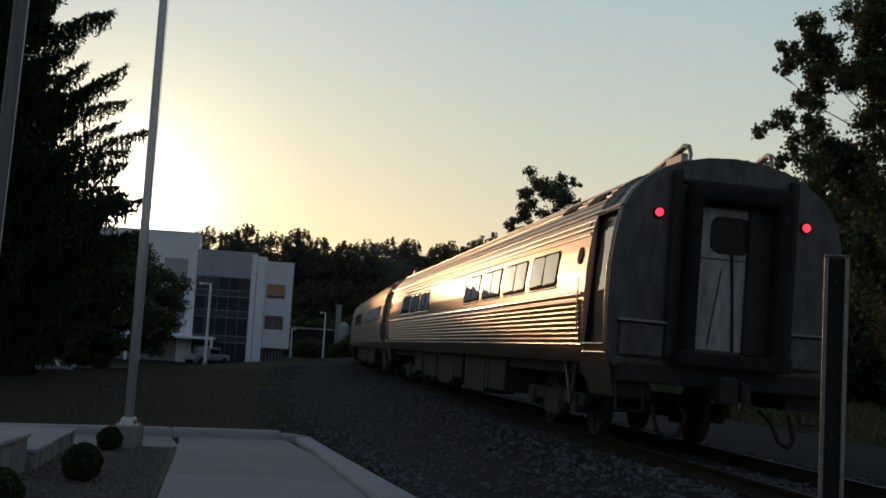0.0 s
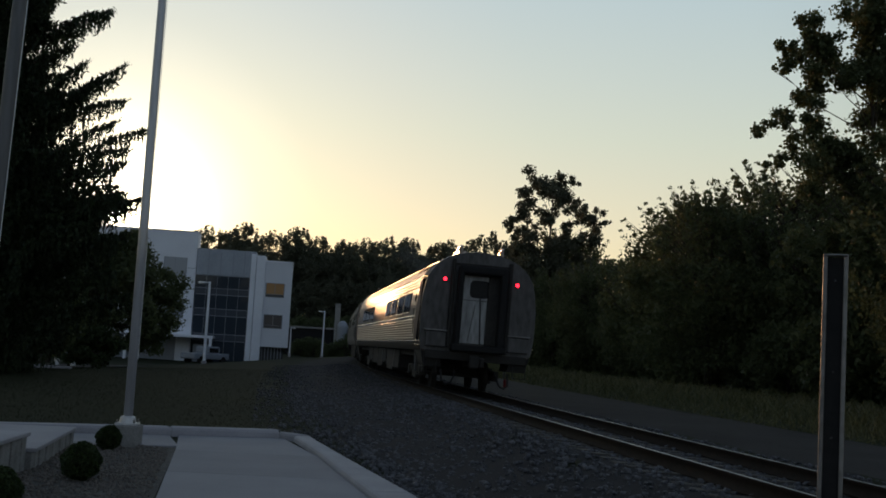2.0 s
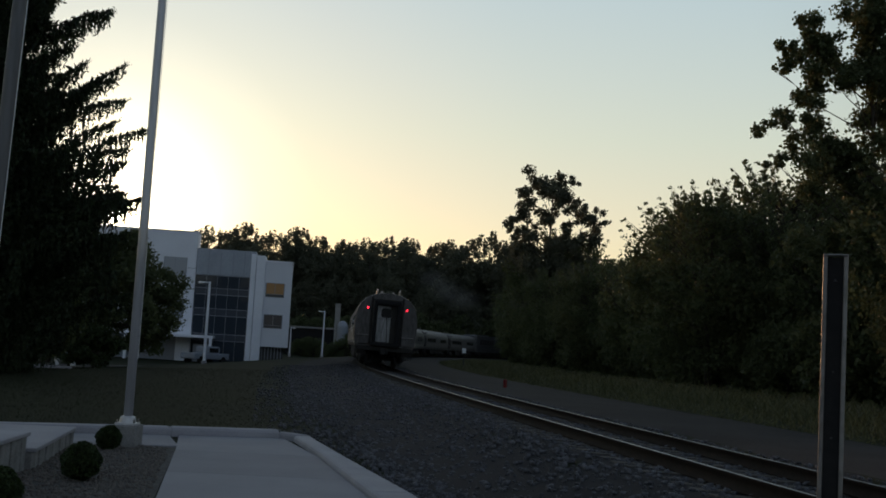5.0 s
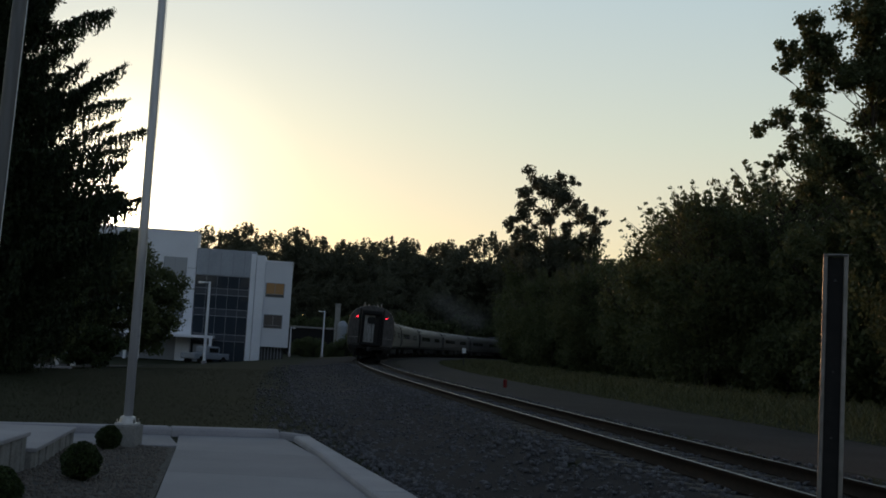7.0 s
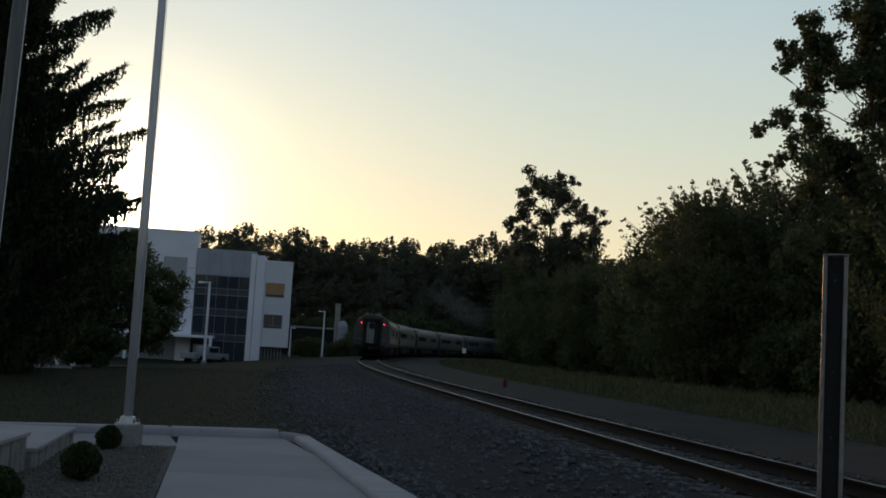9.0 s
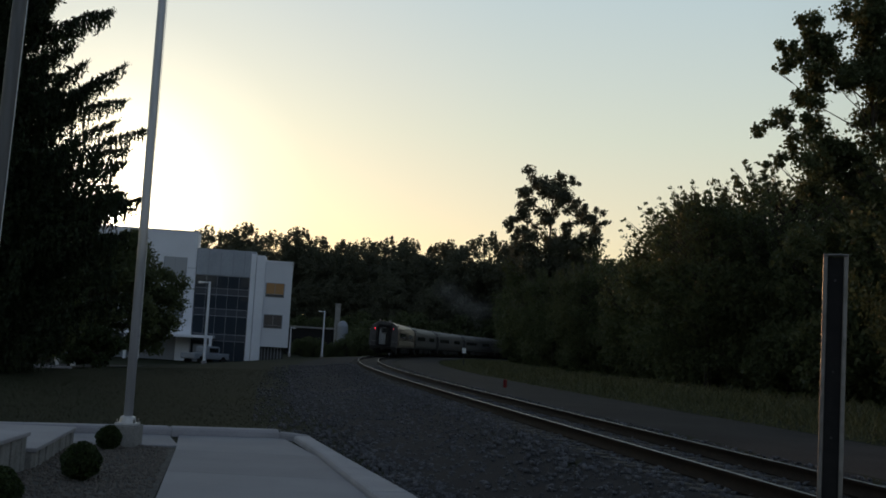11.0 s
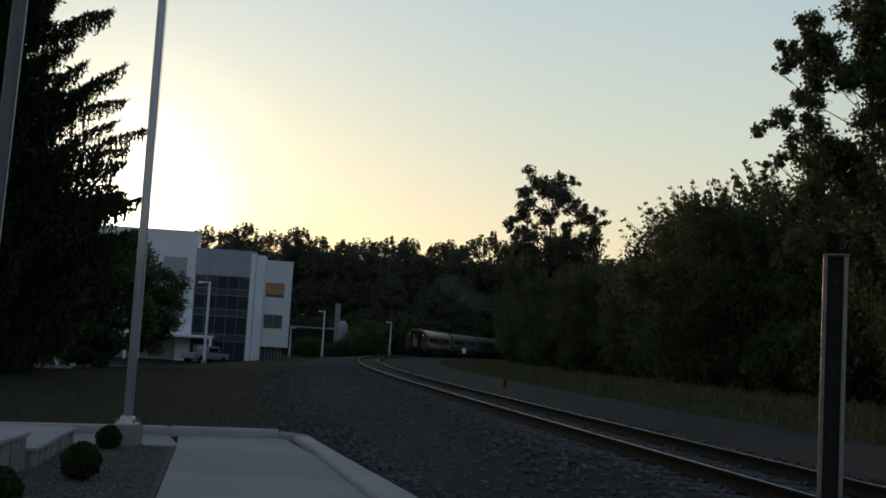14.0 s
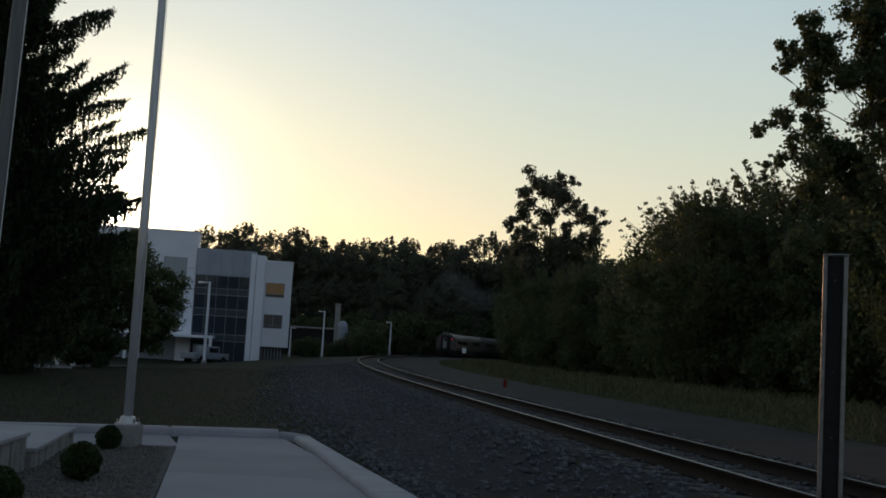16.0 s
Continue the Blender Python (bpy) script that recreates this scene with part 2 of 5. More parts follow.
# ---- the line of the track: curvature along its length ----
RAIL_Z, CANT = 0.40, 0.029
CURVE_AT = (-60, -15, 0, 15, 30, 50, 70, 90, 110, 140, 170, 200, 240, 280, 420)
CURVE = (0, -0.0008, 0.0, 0.00077, 0.00145, 0.00192, 0.00216, 0.00215, 0.00224, 0.00245, 0.00266, 0.00285, 0.00302, 0.0032, 0.0032)
S = np.arange(-60, 421, 1.0)


def lay_track():
    k = np.interp(S, CURVE_AT, CURVE)
    h = np.concatenate([[0], np.cumsum((k[1:] + k[:-1]) / 2)])
    h += -0.1589 - h[60]
    hm = (h[1:] + h[:-1]) / 2
    x = np.concatenate([[0], np.cumsum(np.sin(hm))])
    y = np.concatenate([[0], np.cumsum(np.cos(hm))])
    return x - x[60] + 3.463, y - y[60] + 15.33, h


TX, TY, TH = lay_track()


def track(s):
    """Centre and heading of the line, s metres along it."""
    return np.interp(s, S, TX), np.interp(s, S, TY), np.interp(s, S, TH)


def beside(s, u, z=0.0):
    """A place u metres to the right of the line."""
    x, y, h = track(s)
    return Vector((x + u * math.cos(h), y - u * math.sin(h), z))


def offset_of(x, y):
    """How far right of the line, and how far along it, a place lies."""
    i = np.argmin((TX - x) ** 2 + (TY - y) ** 2)
    return (x - TX[i]) * math.cos(TH[i]) - (y - TY[i]) * math.sin(TH[i]), S[i]


def ease(a, b, x):
    t = min(max((x - a) / (b - a), 0.0), 1.0)
    return t * t * (3 - 2 * t)


def ground_z(x, y):
    """Height of the ground: a low bank under the line, falling away to the lawn, flat to the road, and a rise beyond the bend."""
    u, s = offset_of(x, y)
    if u < 0:
        fall = -1.25 * ease(4, 20, -u) * ease(18, 105, y)
        rise = 9.0 * ease(225, 280, y) * ease(8, 34, -u)
        if -u < 1.75:
            return 0.20 - u * CANT
        return 0.25 * (1 - ease(1.7, 3.9, -u)) - 0.02 + 0.02 * (1 - ease(1.7, 3, -u)) + fall + rise
    if u < 1.6:
        return 0.20 - u * CANT
    return 0.17 - 0.016 * (1 - ease(1.6, 2.4, u)) + 0.10 * ease(6, 12, u) + 0.9 * ease(20, 60, u)


def build_ground():
    """One sheet that reaches the horizon, finer near the line."""
    us = [-2600, -1200, -600, -300, -160, -100, -70, -50, -40, -32, -26, -22, -18, -15, -12, -10, -8.5, -7, -6, -5, -4.4, -3.9, -3.4, -2.9, -2.4, -2.0, -1.72,
          -0.6, 0.6, 1.72, 2.0, 2.6, 3.4, 4.4, 5.5, 7, 9, 12, 16, 20, 26, 34, 44, 60, 100, 200, 500, 1200, 2600]
    ss = list(range(-60, 100, 2)) + list(range(100, 300, 5)) + [300, 330, 370, 420]
    rows = []
    for s in [-2500, -700, -200] + ss + [900, 2600]:
        bx, by, h = track(min(max(s, -60), 420))
        by += min(s + 60, 0) + max(s - 420, 0)
        row = []
        for u in us:
            # far out the rows straighten, so that the sheet doesn't fold
            f = h if abs(u) < 30 else h * 30 / abs(u)
            x, y = bx + u * math.cos(f), by - u * math.sin(f)
            row.append((x, y, ground_z(x, y) - 0.01))
        rows.append(row)
    w = len(us)
    verts = [p for r in rows for p in r]
    faces = [(i * w + j, i * w + j + 1, (i + 1) * w + j + 1, (i + 1) * w + j) for i in range(len(rows) - 1) for j in range(w - 1)]
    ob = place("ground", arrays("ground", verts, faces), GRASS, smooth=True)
    tagged(ob, "dim mown grass sloping gently away from the line", "ground", kind="structure")
    return ob


def kerb_line(y):
    """How far right the paved corner reaches at y."""
    return float(np.interp(y, (-30.0, -6.0, 0.0, 10.95, 15.55, 18.2, 18.3), (9.1, 3.8, 2.55, -0.02, -1.25, -2.0, -90)))


def strip(name, mat, s0, s1, u0, u1, lift, step=2.0, across=5, rough_edge=0.25, label="", seed=1):
    """A thin layer laid on the ground along the line, with an uneven edge."""
    rnd = random.Random(seed)
    verts, faces = [], []
    n = int((s1 - s0) / step) + 1
    for i in range(n):
        s = s0 + i * step
        e0 = u0 + rnd.uniform(-rough_edge, rough_edge)
        e1 = u1 + rnd.uniform(-rough_edge, rough_edge)
        for j in range(across + 1):
            p = beside(s, e0 + (e1 - e0) * j / across)
            edge = -0.03 if j in (0, across) else lift
            if p.x < kerb_line(p.y) - 0.1:
                edge = -0.15
            verts.append((p.x, p.y, ground_z(p.x, p.y) + edge))
    for i in range(n - 1):
        for j in range(across):
            a = i * (across + 1) + j
            faces.append((a, a + 1, a + across + 2, a + across + 1))
    ob = place(name, arrays(name, verts, faces), mat, smooth=True)
    return tagged(ob, label, name.replace("_", " "), kind="structure")


def build_track():
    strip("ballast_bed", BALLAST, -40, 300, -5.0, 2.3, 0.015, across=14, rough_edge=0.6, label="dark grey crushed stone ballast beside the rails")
    strip("gravel_road", ROAD, -40, 240, 2.0, 6.6, 0.02, across=6, label="pale packed gravel service road beside the track")
    track_thing = empty("railway_track", label="curving single track of worn steel rails on timber ties", category="railway track", kind="structure")
    head = [(-0.035, 0), (-0.037, -0.03), (-0.01, -0.045), (-0.01, -0.14), (-0.07, -0.155), (-0.07, -0.17), (0.07, -0.17), (0.07, -0.155), (0.01, -0.14), (0.01, -0.045), (0.037, -0.03), (0.035, 0)]
    for side in (-1, 1):
        verts, faces, top = [], [], []
        ss = np.arange(-40, 320, 2.0)
        for s in ss:
            for dx, dz in head:
                p = beside(s, side * 0.755 + dx, RAIL_Z - side * 0.755 * CANT + dz)
                verts.append(p)
        n = len(head)
        for i in range(len(ss) - 1):
            for j in range(n - 1):
                faces.append((i * n + j, i * n + j + 1, (i + 1) * n + j + 1, (i + 1) * n + j))
        place("rail", arrays("rail", verts, faces), RUST, track_thing, "rust-brown steel rail")
        verts, faces = [], []
        for s in ss:
            for dx, dz in ((-0.022, -0.001), (-0.018, 0.002), (0.018, 0.002), (0.022, -0.001)):
                verts.append(beside(s, side * 0.755 + dx, RAIL_Z - side * 0.755 * CANT + dz + 0.001))
        for i in range(len(ss) - 1):
            for j in range(3):
                faces.append((i * 4 + j, i * 4 + j + 1, (i + 1) * 4 + j + 1, (i + 1) * 4 + j))
        place("rail_head", arrays("rail_head", verts, faces), RAIL_TOP, track_thing, "shiny worn running surface")
    bm = boxed(-1.28, 1.28, -0.115, 0.115, -0.17, 0.0, bevel=0.012)
    tie = bpy.data.meshes.new("tie")
    bm.to_mesh(tie)
    bm.free()
    tie.materials.append(TIMBER)
    rnd = random.Random(4)
    for i in range(290):
        s = -6 + i * 0.53
        x, y, h = track(s)
        ob = place("tie", tie, None, track_thing)
        ob.matrix_basis = pose(x, y, RAIL_Z - 0.175 + rnd.uniform(-0.008, 0.008), 0, math.degrees(CANT), -math.degrees(h) + rnd.uniform(-1, 1))


def build_stones():
    """Loose ballast along the near side and between the rails."""
    rng = np.random.default_rng(5)
    n = 27000
    s = np.concatenate([-5 + 26 * rng.random(n * 6 // 10), 18 + 40 * rng.random(n - n * 6 // 10)])
    u = np.where(rng.random(n) < 0.9, -4.7 + 6.9 * rng.random(n), -4.7 - 1.1 * rng.random(n) ** 2)
    cube = np.array([(x, y, z) for x in (-1, 1) for y in (-1, 1) for z in (-1, 1)], float)
    quads = np.array([(0, 1, 3, 2), (4, 6, 7, 5), (0, 4, 5, 1), (2, 3, 7, 6), (0, 2, 6, 4), (1, 5, 7, 3)])
    size = 0.009 + 0.032 * rng.random(n) ** 3
    ang = rng.random(n) * 6.283
    jit = cube[None] * (0.55 + 0.6 * rng.random((n, 8, 3))) * np.stack([np.ones(n), 0.6 + 0.4 * rng.random(n), 0.5 + 0.3 * rng.random(n)], 1)[:, None]
    tilt = rng.normal(0, 0.4, n)
    c, d = np.cos(tilt)[:, None], np.sin(tilt)[:, None]
    jit = np.stack([jit[..., 0], jit[..., 1] * c - jit[..., 2] * d, jit[..., 1] * d + jit[..., 2] * c], -1)
    c, d = np.cos(ang)[:, None], np.sin(ang)[:, None]
    jit = np.stack([jit[..., 0] * c - jit[..., 1] * d, jit[..., 0] * d + jit[..., 1] * c, jit[..., 2]], -1) * size[:, None, None]
    base = np.empty((n, 3))
    for i in range(n):
        p = beside(s[i], u[i])
        while p.x < kerb_line(p.y) + 0.12:
            p.x += 0.6
        base[i] = p.x, p.y, ground_z(p.x, p.y) + 0.015 + size[i] * 0.35
    verts = (jit + base[:, None]).reshape(-1, 3)
    faces = (quads[None] + 8 * np.arange(n)[:, None, None]).reshape(-1, 4)
    ob = place("ballast_stones", arrays("ballast_stones", verts, faces), STONE)
    tagged(ob, "loose grey crushed stones of uneven size", "ballast", kind="stuff")


# ---- the train ----
CAR, GAP = 25.9, 26.1
PROFILE = ((1.06, 1.50), (1.12, 1.52), (1.24, 1.55), (1.50, 1.58), (1.85, 1.60), (2.30, 1.595), (2.60, 1.565), (2.85, 1.53), (3.08, 1.47), (3.28, 1.365), (3.46, 1.21), (3.62, 0.99), (3.74, 0.72), (3.82, 0.38), (3.85, 0.0))


def half_width(z):
    return float(np.interp(z, [p[0] for p in PROFILE], [p[1] for p in PROFILE]))


def section(y, shrink=1.0, drop=0.0):
    right = [(w * shrink, y, z - drop * (z / 3.85)) for z, w in PROFILE]
    return right + [(-x, yy, z) for x, yy, z in right[-2::-1]]


def shell(bm, stations):
    """Lofts the body's section along the car; stations are (y, shrink, drop)."""
    rings = [[bm.verts.new(p) for p in section(*st)] for st in stations]
    for a, b in zip(rings, rings[1:]):
        for i in range(len(a) - 1):
            bm.faces.new((a[i], a[i + 1], b[i + 1], b[i]))
    for r in (rings[0], rings[-1]):
        bm.faces.new(r)
    for a, b in zip(rings, rings[1:]):
        bm.faces.new((a[0], b[0], b[-1], a[-1]))
    bmesh.ops.recalc_face_normals(bm, faces=bm.faces)
    return bm


def side_strip(bm, side, y0, y1, z, height, proud):
    """A long raised rib with a rounded face on the car's side at height z."""
    pts = []
    for k in range(7):
        a = -math.pi / 2 + math.pi * k / 6
        zz = z + height / 2 * math.sin(a)
        pts.append((half_width(zz) - 0.004 + proud * math.cos(a), zz))
    ends = [[bm.verts.new((side * x, y, zz)) for x, zz in pts] for y in (y0, y1)]
    for i in range(6):
        bm.faces.new((ends[0][i], ends[0][i + 1], ends[1][i + 1], ends[1][i]))
    bm.faces.new(ends[0])
    bm.faces.new(ends[1][::-1])
    bmesh.ops.recalc_face_normals(bm, faces=bm.faces)
    return bm


def side_panel(side, y0, y1, z0, z1, proud, depth=0.05, round_by=0.06):
    """A rounded flat piece that lies along the car's curved side."""
    bm = bmesh.new()
    outer, inner = [], []
    corners = [(y0 + round_by, z0 + round_by, 180), (y1 - round_by, z0 + round_by, 270), (y1 - round_by, z1 - round_by, 0), (y0 + round_by, z1 - round_by, 90)]
    for cy, cz, a0 in corners:
        for k in range(4):
            a = radians(a0 + 30 * k)
            y, z = cy + round_by * math.cos(a), cz + round_by * math.sin(a)
            outer.append(bm.verts.new((side * (half_width(z) + proud), y, z)))
            inner.append(bm.verts.new((side * (half_width(z) + proud - depth), y, z)))
    n = len(outer)
    bm.faces.new(outer)
    bm.faces.new(inner[::-1])
    for i in range(n):
        bm.faces.new((outer[i], outer[(i + 1) % n], inner[(i + 1) % n], inner[i]))
    bmesh.ops.recalc_face_normals(bm, faces=bm.faces)
    return bm


def build_truck(car, y):
    """A four-wheel truck; its wheelsets turn."""
    truck = empty("truck")
    truck.parent = car
    truck.matrix_basis = pose(0, y, 0)
    for side in (-1, 1):
        bm = boxed(side * 1.06 - 0.07, side * 1.06 + 0.07, -1.75, 1.75, 0.42, 0.62, bevel=0.03)
        box(bm, side * 1.06 - 0.09, side * 1.06 + 0.09, -0.45, 0.45, 0.22, 0.60, bevel=0.03)
        part("side_frame", bm, GRIME, truck)
        for dy in (-1.295, 1.295):
            part("axle_box", boxed(side * 1.06 - 0.11, side * 1.06 + 0.12, dy - 0.16, dy + 0.16, 0.32, 0.60, bevel=0.04), GRIME, truck)
        for dy in (-0.55, 0.55):
            bm = bmesh.new()
            tube(bm, [(side * 1.06, dy, 0.3 + 0.035 * k) for k in range(12)], [0.1 if k % 2 else 0.075 for k in range(12)], 10)
            part("spring", bm, GRIME, truck)
    part("bolster", boxed(-1.1, 1.1, -0.22, 0.22, 0.40, 0.70, bevel=0.03), GRIME, truck)
    sets = []
    for dy in (-1.295, 1.295):
        bm = bmesh.new()
        for side in (-1, 1):
            x = side * 0.755
            tube(bm, [(x - side * 0.07, 0, 0), (x - side * 0.055, 0, 0), (x - side * 0.05, 0, 0), (x + side * 0.06, 0, 0)], [0.485, 0.485, 0.457, 0.45], 28)
            for k in range(6):
                a = k * math.pi / 3
                box(bm, -0.03, 0.03, -0.04, 0.04, 0.12, 0.38, m=Matrix.Translation((x + side * 0.055, 0, 0)) @ Matrix.Rotation(a, 4, "X"))
        tube(bm, [(-1.1, 0, 0), (1.1, 0, 0)], 0.085, 12)
        ws = part("wheelset", bm, GRIME, truck, "worn steel wheelset")
        ws.matrix_basis = pose(0, dy, 0.457)
        sets.append((ws, dy))
    return truck, sets


def build_coach():
    """A stainless coach, rear end at its origin, running forward along +y."""
    car = empty("passenger_coach", label="fluted stainless steel passenger coach with curved sides", category="train car", group="coaches of the train")
    y1 = CAR
    ends = [(0.02, 0.93, 0.06), (0.04, 0.965, 0.03), (0.075, 0.99, 0.01), (0.11, 1, 0), (0.12, 1, 0), (0.135, 0.925, 0.0), (1.03, 0.925, 0.0), (1.045, 1, 0)]
    part("body", shell(bmesh.new(), ends + [(y1 - y, k, d) for y, k, d in ends[::-1]]), STEEL, car, "brushed stainless steel body shell")
    for side in (-1, 1):
        # corrugated lower side, belt rails, roof flutes
        for k in range(8):
            part("flute", side_strip(bmesh.new(), side, 1.2, y1 - 1.2, 1.362 + 0.0735 * k, 0.073, 0.032), STEEL, car)
        part("belt_rail", side_strip(bmesh.new(), side, 1.15, y1 - 1.15, 1.975, 0.085, 0.028), BRIGHT, car, "bright belt rail below the windows")
        part("sill_rail", side_strip(bmesh.new(), side, 1.1, y1 - 1.1, 1.295, 0.055, 0.03), BRIGHT, car)
        part("letterboard_rail", side_strip(bmesh.new(), side, 1.1, y1 - 1.1, 2.80, 0.05, 0.022), STEEL, car)
        part("gutter", side_strip(bmesh.new(), side, 0.06, y1 - 0.06, 3.10, 0.035, 0.03), STEEL, car)
        for z, tall in ((2.90, 0.05), (2.99, 0.05), (3.19, 0.055), (3.28, 0.055), (3.365, 0.05), (3.445, 0.045), (3.52, 0.04), (3.585, 0.036), (3.645, 0.032), (3.695, 0.028), (3.74, 0.022)):
            part("roof_flute", side_strip(bmesh.new(), side, 1.0, y1 - 1.0, z, tall, 0.024), ROOF_STEEL, car)
        # windows: four, a blank stretch, then three
        for y in WINDOWS:
            part("window_sill", side_strip(bmesh.new(), side, y - 0.9, y + 0.9, 2.125, 0.03, 0.022), BRIGHT, car)
            frame_ob = part("window", side_panel(side, y - 0.86, y + 0.86, 2.15, 2.69, 0.010, 0.05, 0.08), BLACK, car, "two-pane window in a rounded dark rubber frame")
            for dy in (-0.415, 0.415):
                part("pane", side_panel(side, y + dy - 0.39, y + dy + 0.39, 2.185, 2.655, 0.016, 0.03, 0.06), TRAIN_GLASS, frame_ob, "dark reflecting glass")
        # end doors in their recesses
        for y in (0.585, y1 - 0.585):
            door = part("side_door", side_panel(side, y - 0.44, y + 0.44, 1.34, 3.02, -0.095, 0.03, 0.05), STEEL, car, "steel vestibule door set back in the side")
            part("pane", side_panel(side, y - 0.24, y + 0.24, 2.0, 2.85, -0.088, 0.02, 0.05), TRAIN_GLASS, door)
            # black panels on the recess walls stand for the shade inside
            for dy in (-0.46, 0.46):
                part("door_post", side_panel(side, y + dy - 0.02, y + dy + 0.02, 1.32, 3.06, -0.012, 0.2, 0.01), BLACK, car, "black panel that puts shade on the wall of the door recess")
            part("door_header", side_panel(side, y - 0.47, y + 0.47, 3.05, 3.70, 0.0, 0.35, 0.01), ROOF_STEEL, car)
            part("door_sill", side_panel(side, y - 0.47, y + 0.47, 1.07, 1.33, 0.0, 0.25, 0.01), STEEL, car)
            for z in (1.20, 1.31):
                part("step_edge", side_strip(bmesh.new(), side, y - 0.5, y + 0.5, z, 0.03, 0.03), BRIGHT, car)
            bm = bmesh.new()
            for x in (1.0, 1.5):
                for q, zz in ((-0.55, 1.08), (0.85 if y < 5 else 0.55, 1.08), (0.5, 0.66), (-0.5, 0.66)):
                    bm.verts.new((side * (x - (0.1 if zz < 1 else 0)), y + q, zz))
            bm.verts.ensure_lookup_table()
            v = bm.verts
            for f in ((0, 1, 2, 3), (4, 5, 6, 7), (0, 1, 5, 4), (1, 2, 6, 5), (2, 3, 7, 6), (3, 0, 4, 7)):
                bm.faces.new([v[i] for i in f])
            bmesh.ops.recalc_face_normals(bm, faces=bm.faces)
            part("step_well", bm, GRIME, car, "tapered step well below the door")
            part("grab_rail", tube(bmesh.new(), [(side * (half_width(z) + 0.045), y + (0.62 if y < 5 else -0.62), z) for z in (1.5, 1.7, 2.0, 2.2)], 0.014, 6), BRIGHT, car)
        for y in (1.42, y1 - 1.42):
            part("round_port", side_panel(side, y - 0.12, y + 0.12, 2.40, 2.64, 0.014, 0.04, 0.118), BLACK, car, "round black vent in the side")
            part("louvre", side_panel(side, y - 0.1, y + 0.65, 3.30, 3.46, 0.03, 0.05, 0.02), BLACK, car)
            part("louvre", side_panel(side, y + 1.3, y + 2.1, 3.34, 3.50, 0.03, 0.05, 0.02), BLACK, car)
        part("data_panel", side_panel(side, 1.25, 1.85, 2.87, 3.03, 0.014, 0.02, 0.03), GREY_PANEL, car)
        # underfloor boxes
        for k, (y, ln, deep) in enumerate(((7.4, 1.5, 0.62), (9.5, 1.9, 0.72), (11.8, 1.2, 0.52), (13.6, 1.7, 0.70), (15.9, 1.8, 0.62), (18.1, 1.3, 0.55))):
            part("equipment_box", boxed(side * 1.05 - 0.32, side * 1.05 + 0.32, y - ln / 2 + 0.2 * (side > 0), y + ln / 2, 1.04 - deep, 1.04, bevel=0.03), GRIME, car)
            part("hanger", boxed(side * 1.36 - 0.03, side * 1.36 + 0.03, y + ln / 2 + 0.06, y + ln / 2 + 0.16, 0.42, 1.08, bevel=0.01), END_PAINT, car)
        part("brace", tube(bmesh.new(), [(side * 1.34, 2.05, 1.08), (side * 1.30, 2.35, 0.45), (side * 1.34, 2.65, 1.08)], 0.03, 6), GALV, car, "pale v-shaped brace below the sill")
    part("underframe", boxed(-1.30, 1.30, 0.25, y1 - 0.25, 0.88, 1.10, bevel=0.03), GRIME, car)
    # roof gear
    for y, w in ((3.0, 0.9), (7.6, 1.3), (12.9, 0.8), (17.4, 1.1), (22.5, 1.0)):
        part("roof_hatch", boxed(-0.4, 0.4, y - w / 2, y + w / 2, 3.76, 3.875, bevel=0.03), ROOF_STEEL, car)
    for side in (-1, 1):
        x = side * 0.58
        bm = tube(bmesh.new(), [(x + side * 0.05, 2.6, 3.72), (x + side * 0.02, 1.5, 3.82), (x, 0.75, 3.92), (x, 0.34, 3.99), (x - side * 0.01, 0.22, 3.97), (x - side * 0.02, 0.15, 3.86), (x, 0.14, 3.70)], [0.02, 0.03, 0.04, 0.045, 0.035, 0.025, 0.025], 9)
        box(bm, x - 0.05, x + 0.05, 0.30, 0.9, 3.66, 3.90, bevel=0.02)
        part("roof_bracket", bm, ROOF_STEEL, car, "bright metal bracket standing up at the roof's edge")
        part("antenna", boxed(side * 0.30 - 0.06, side * 0.30 + 0.06, 1.5, 1.62, 3.78, 3.98, bevel=0.02), ROOF_STEEL, car)
    build_car_end(car, -0.085, 1)
    build_car_end(car, y1 + 0.085, -1)
    trucks = [build_truck(car, 4.0), build_truck(car, 22.1)]
    return car, trucks


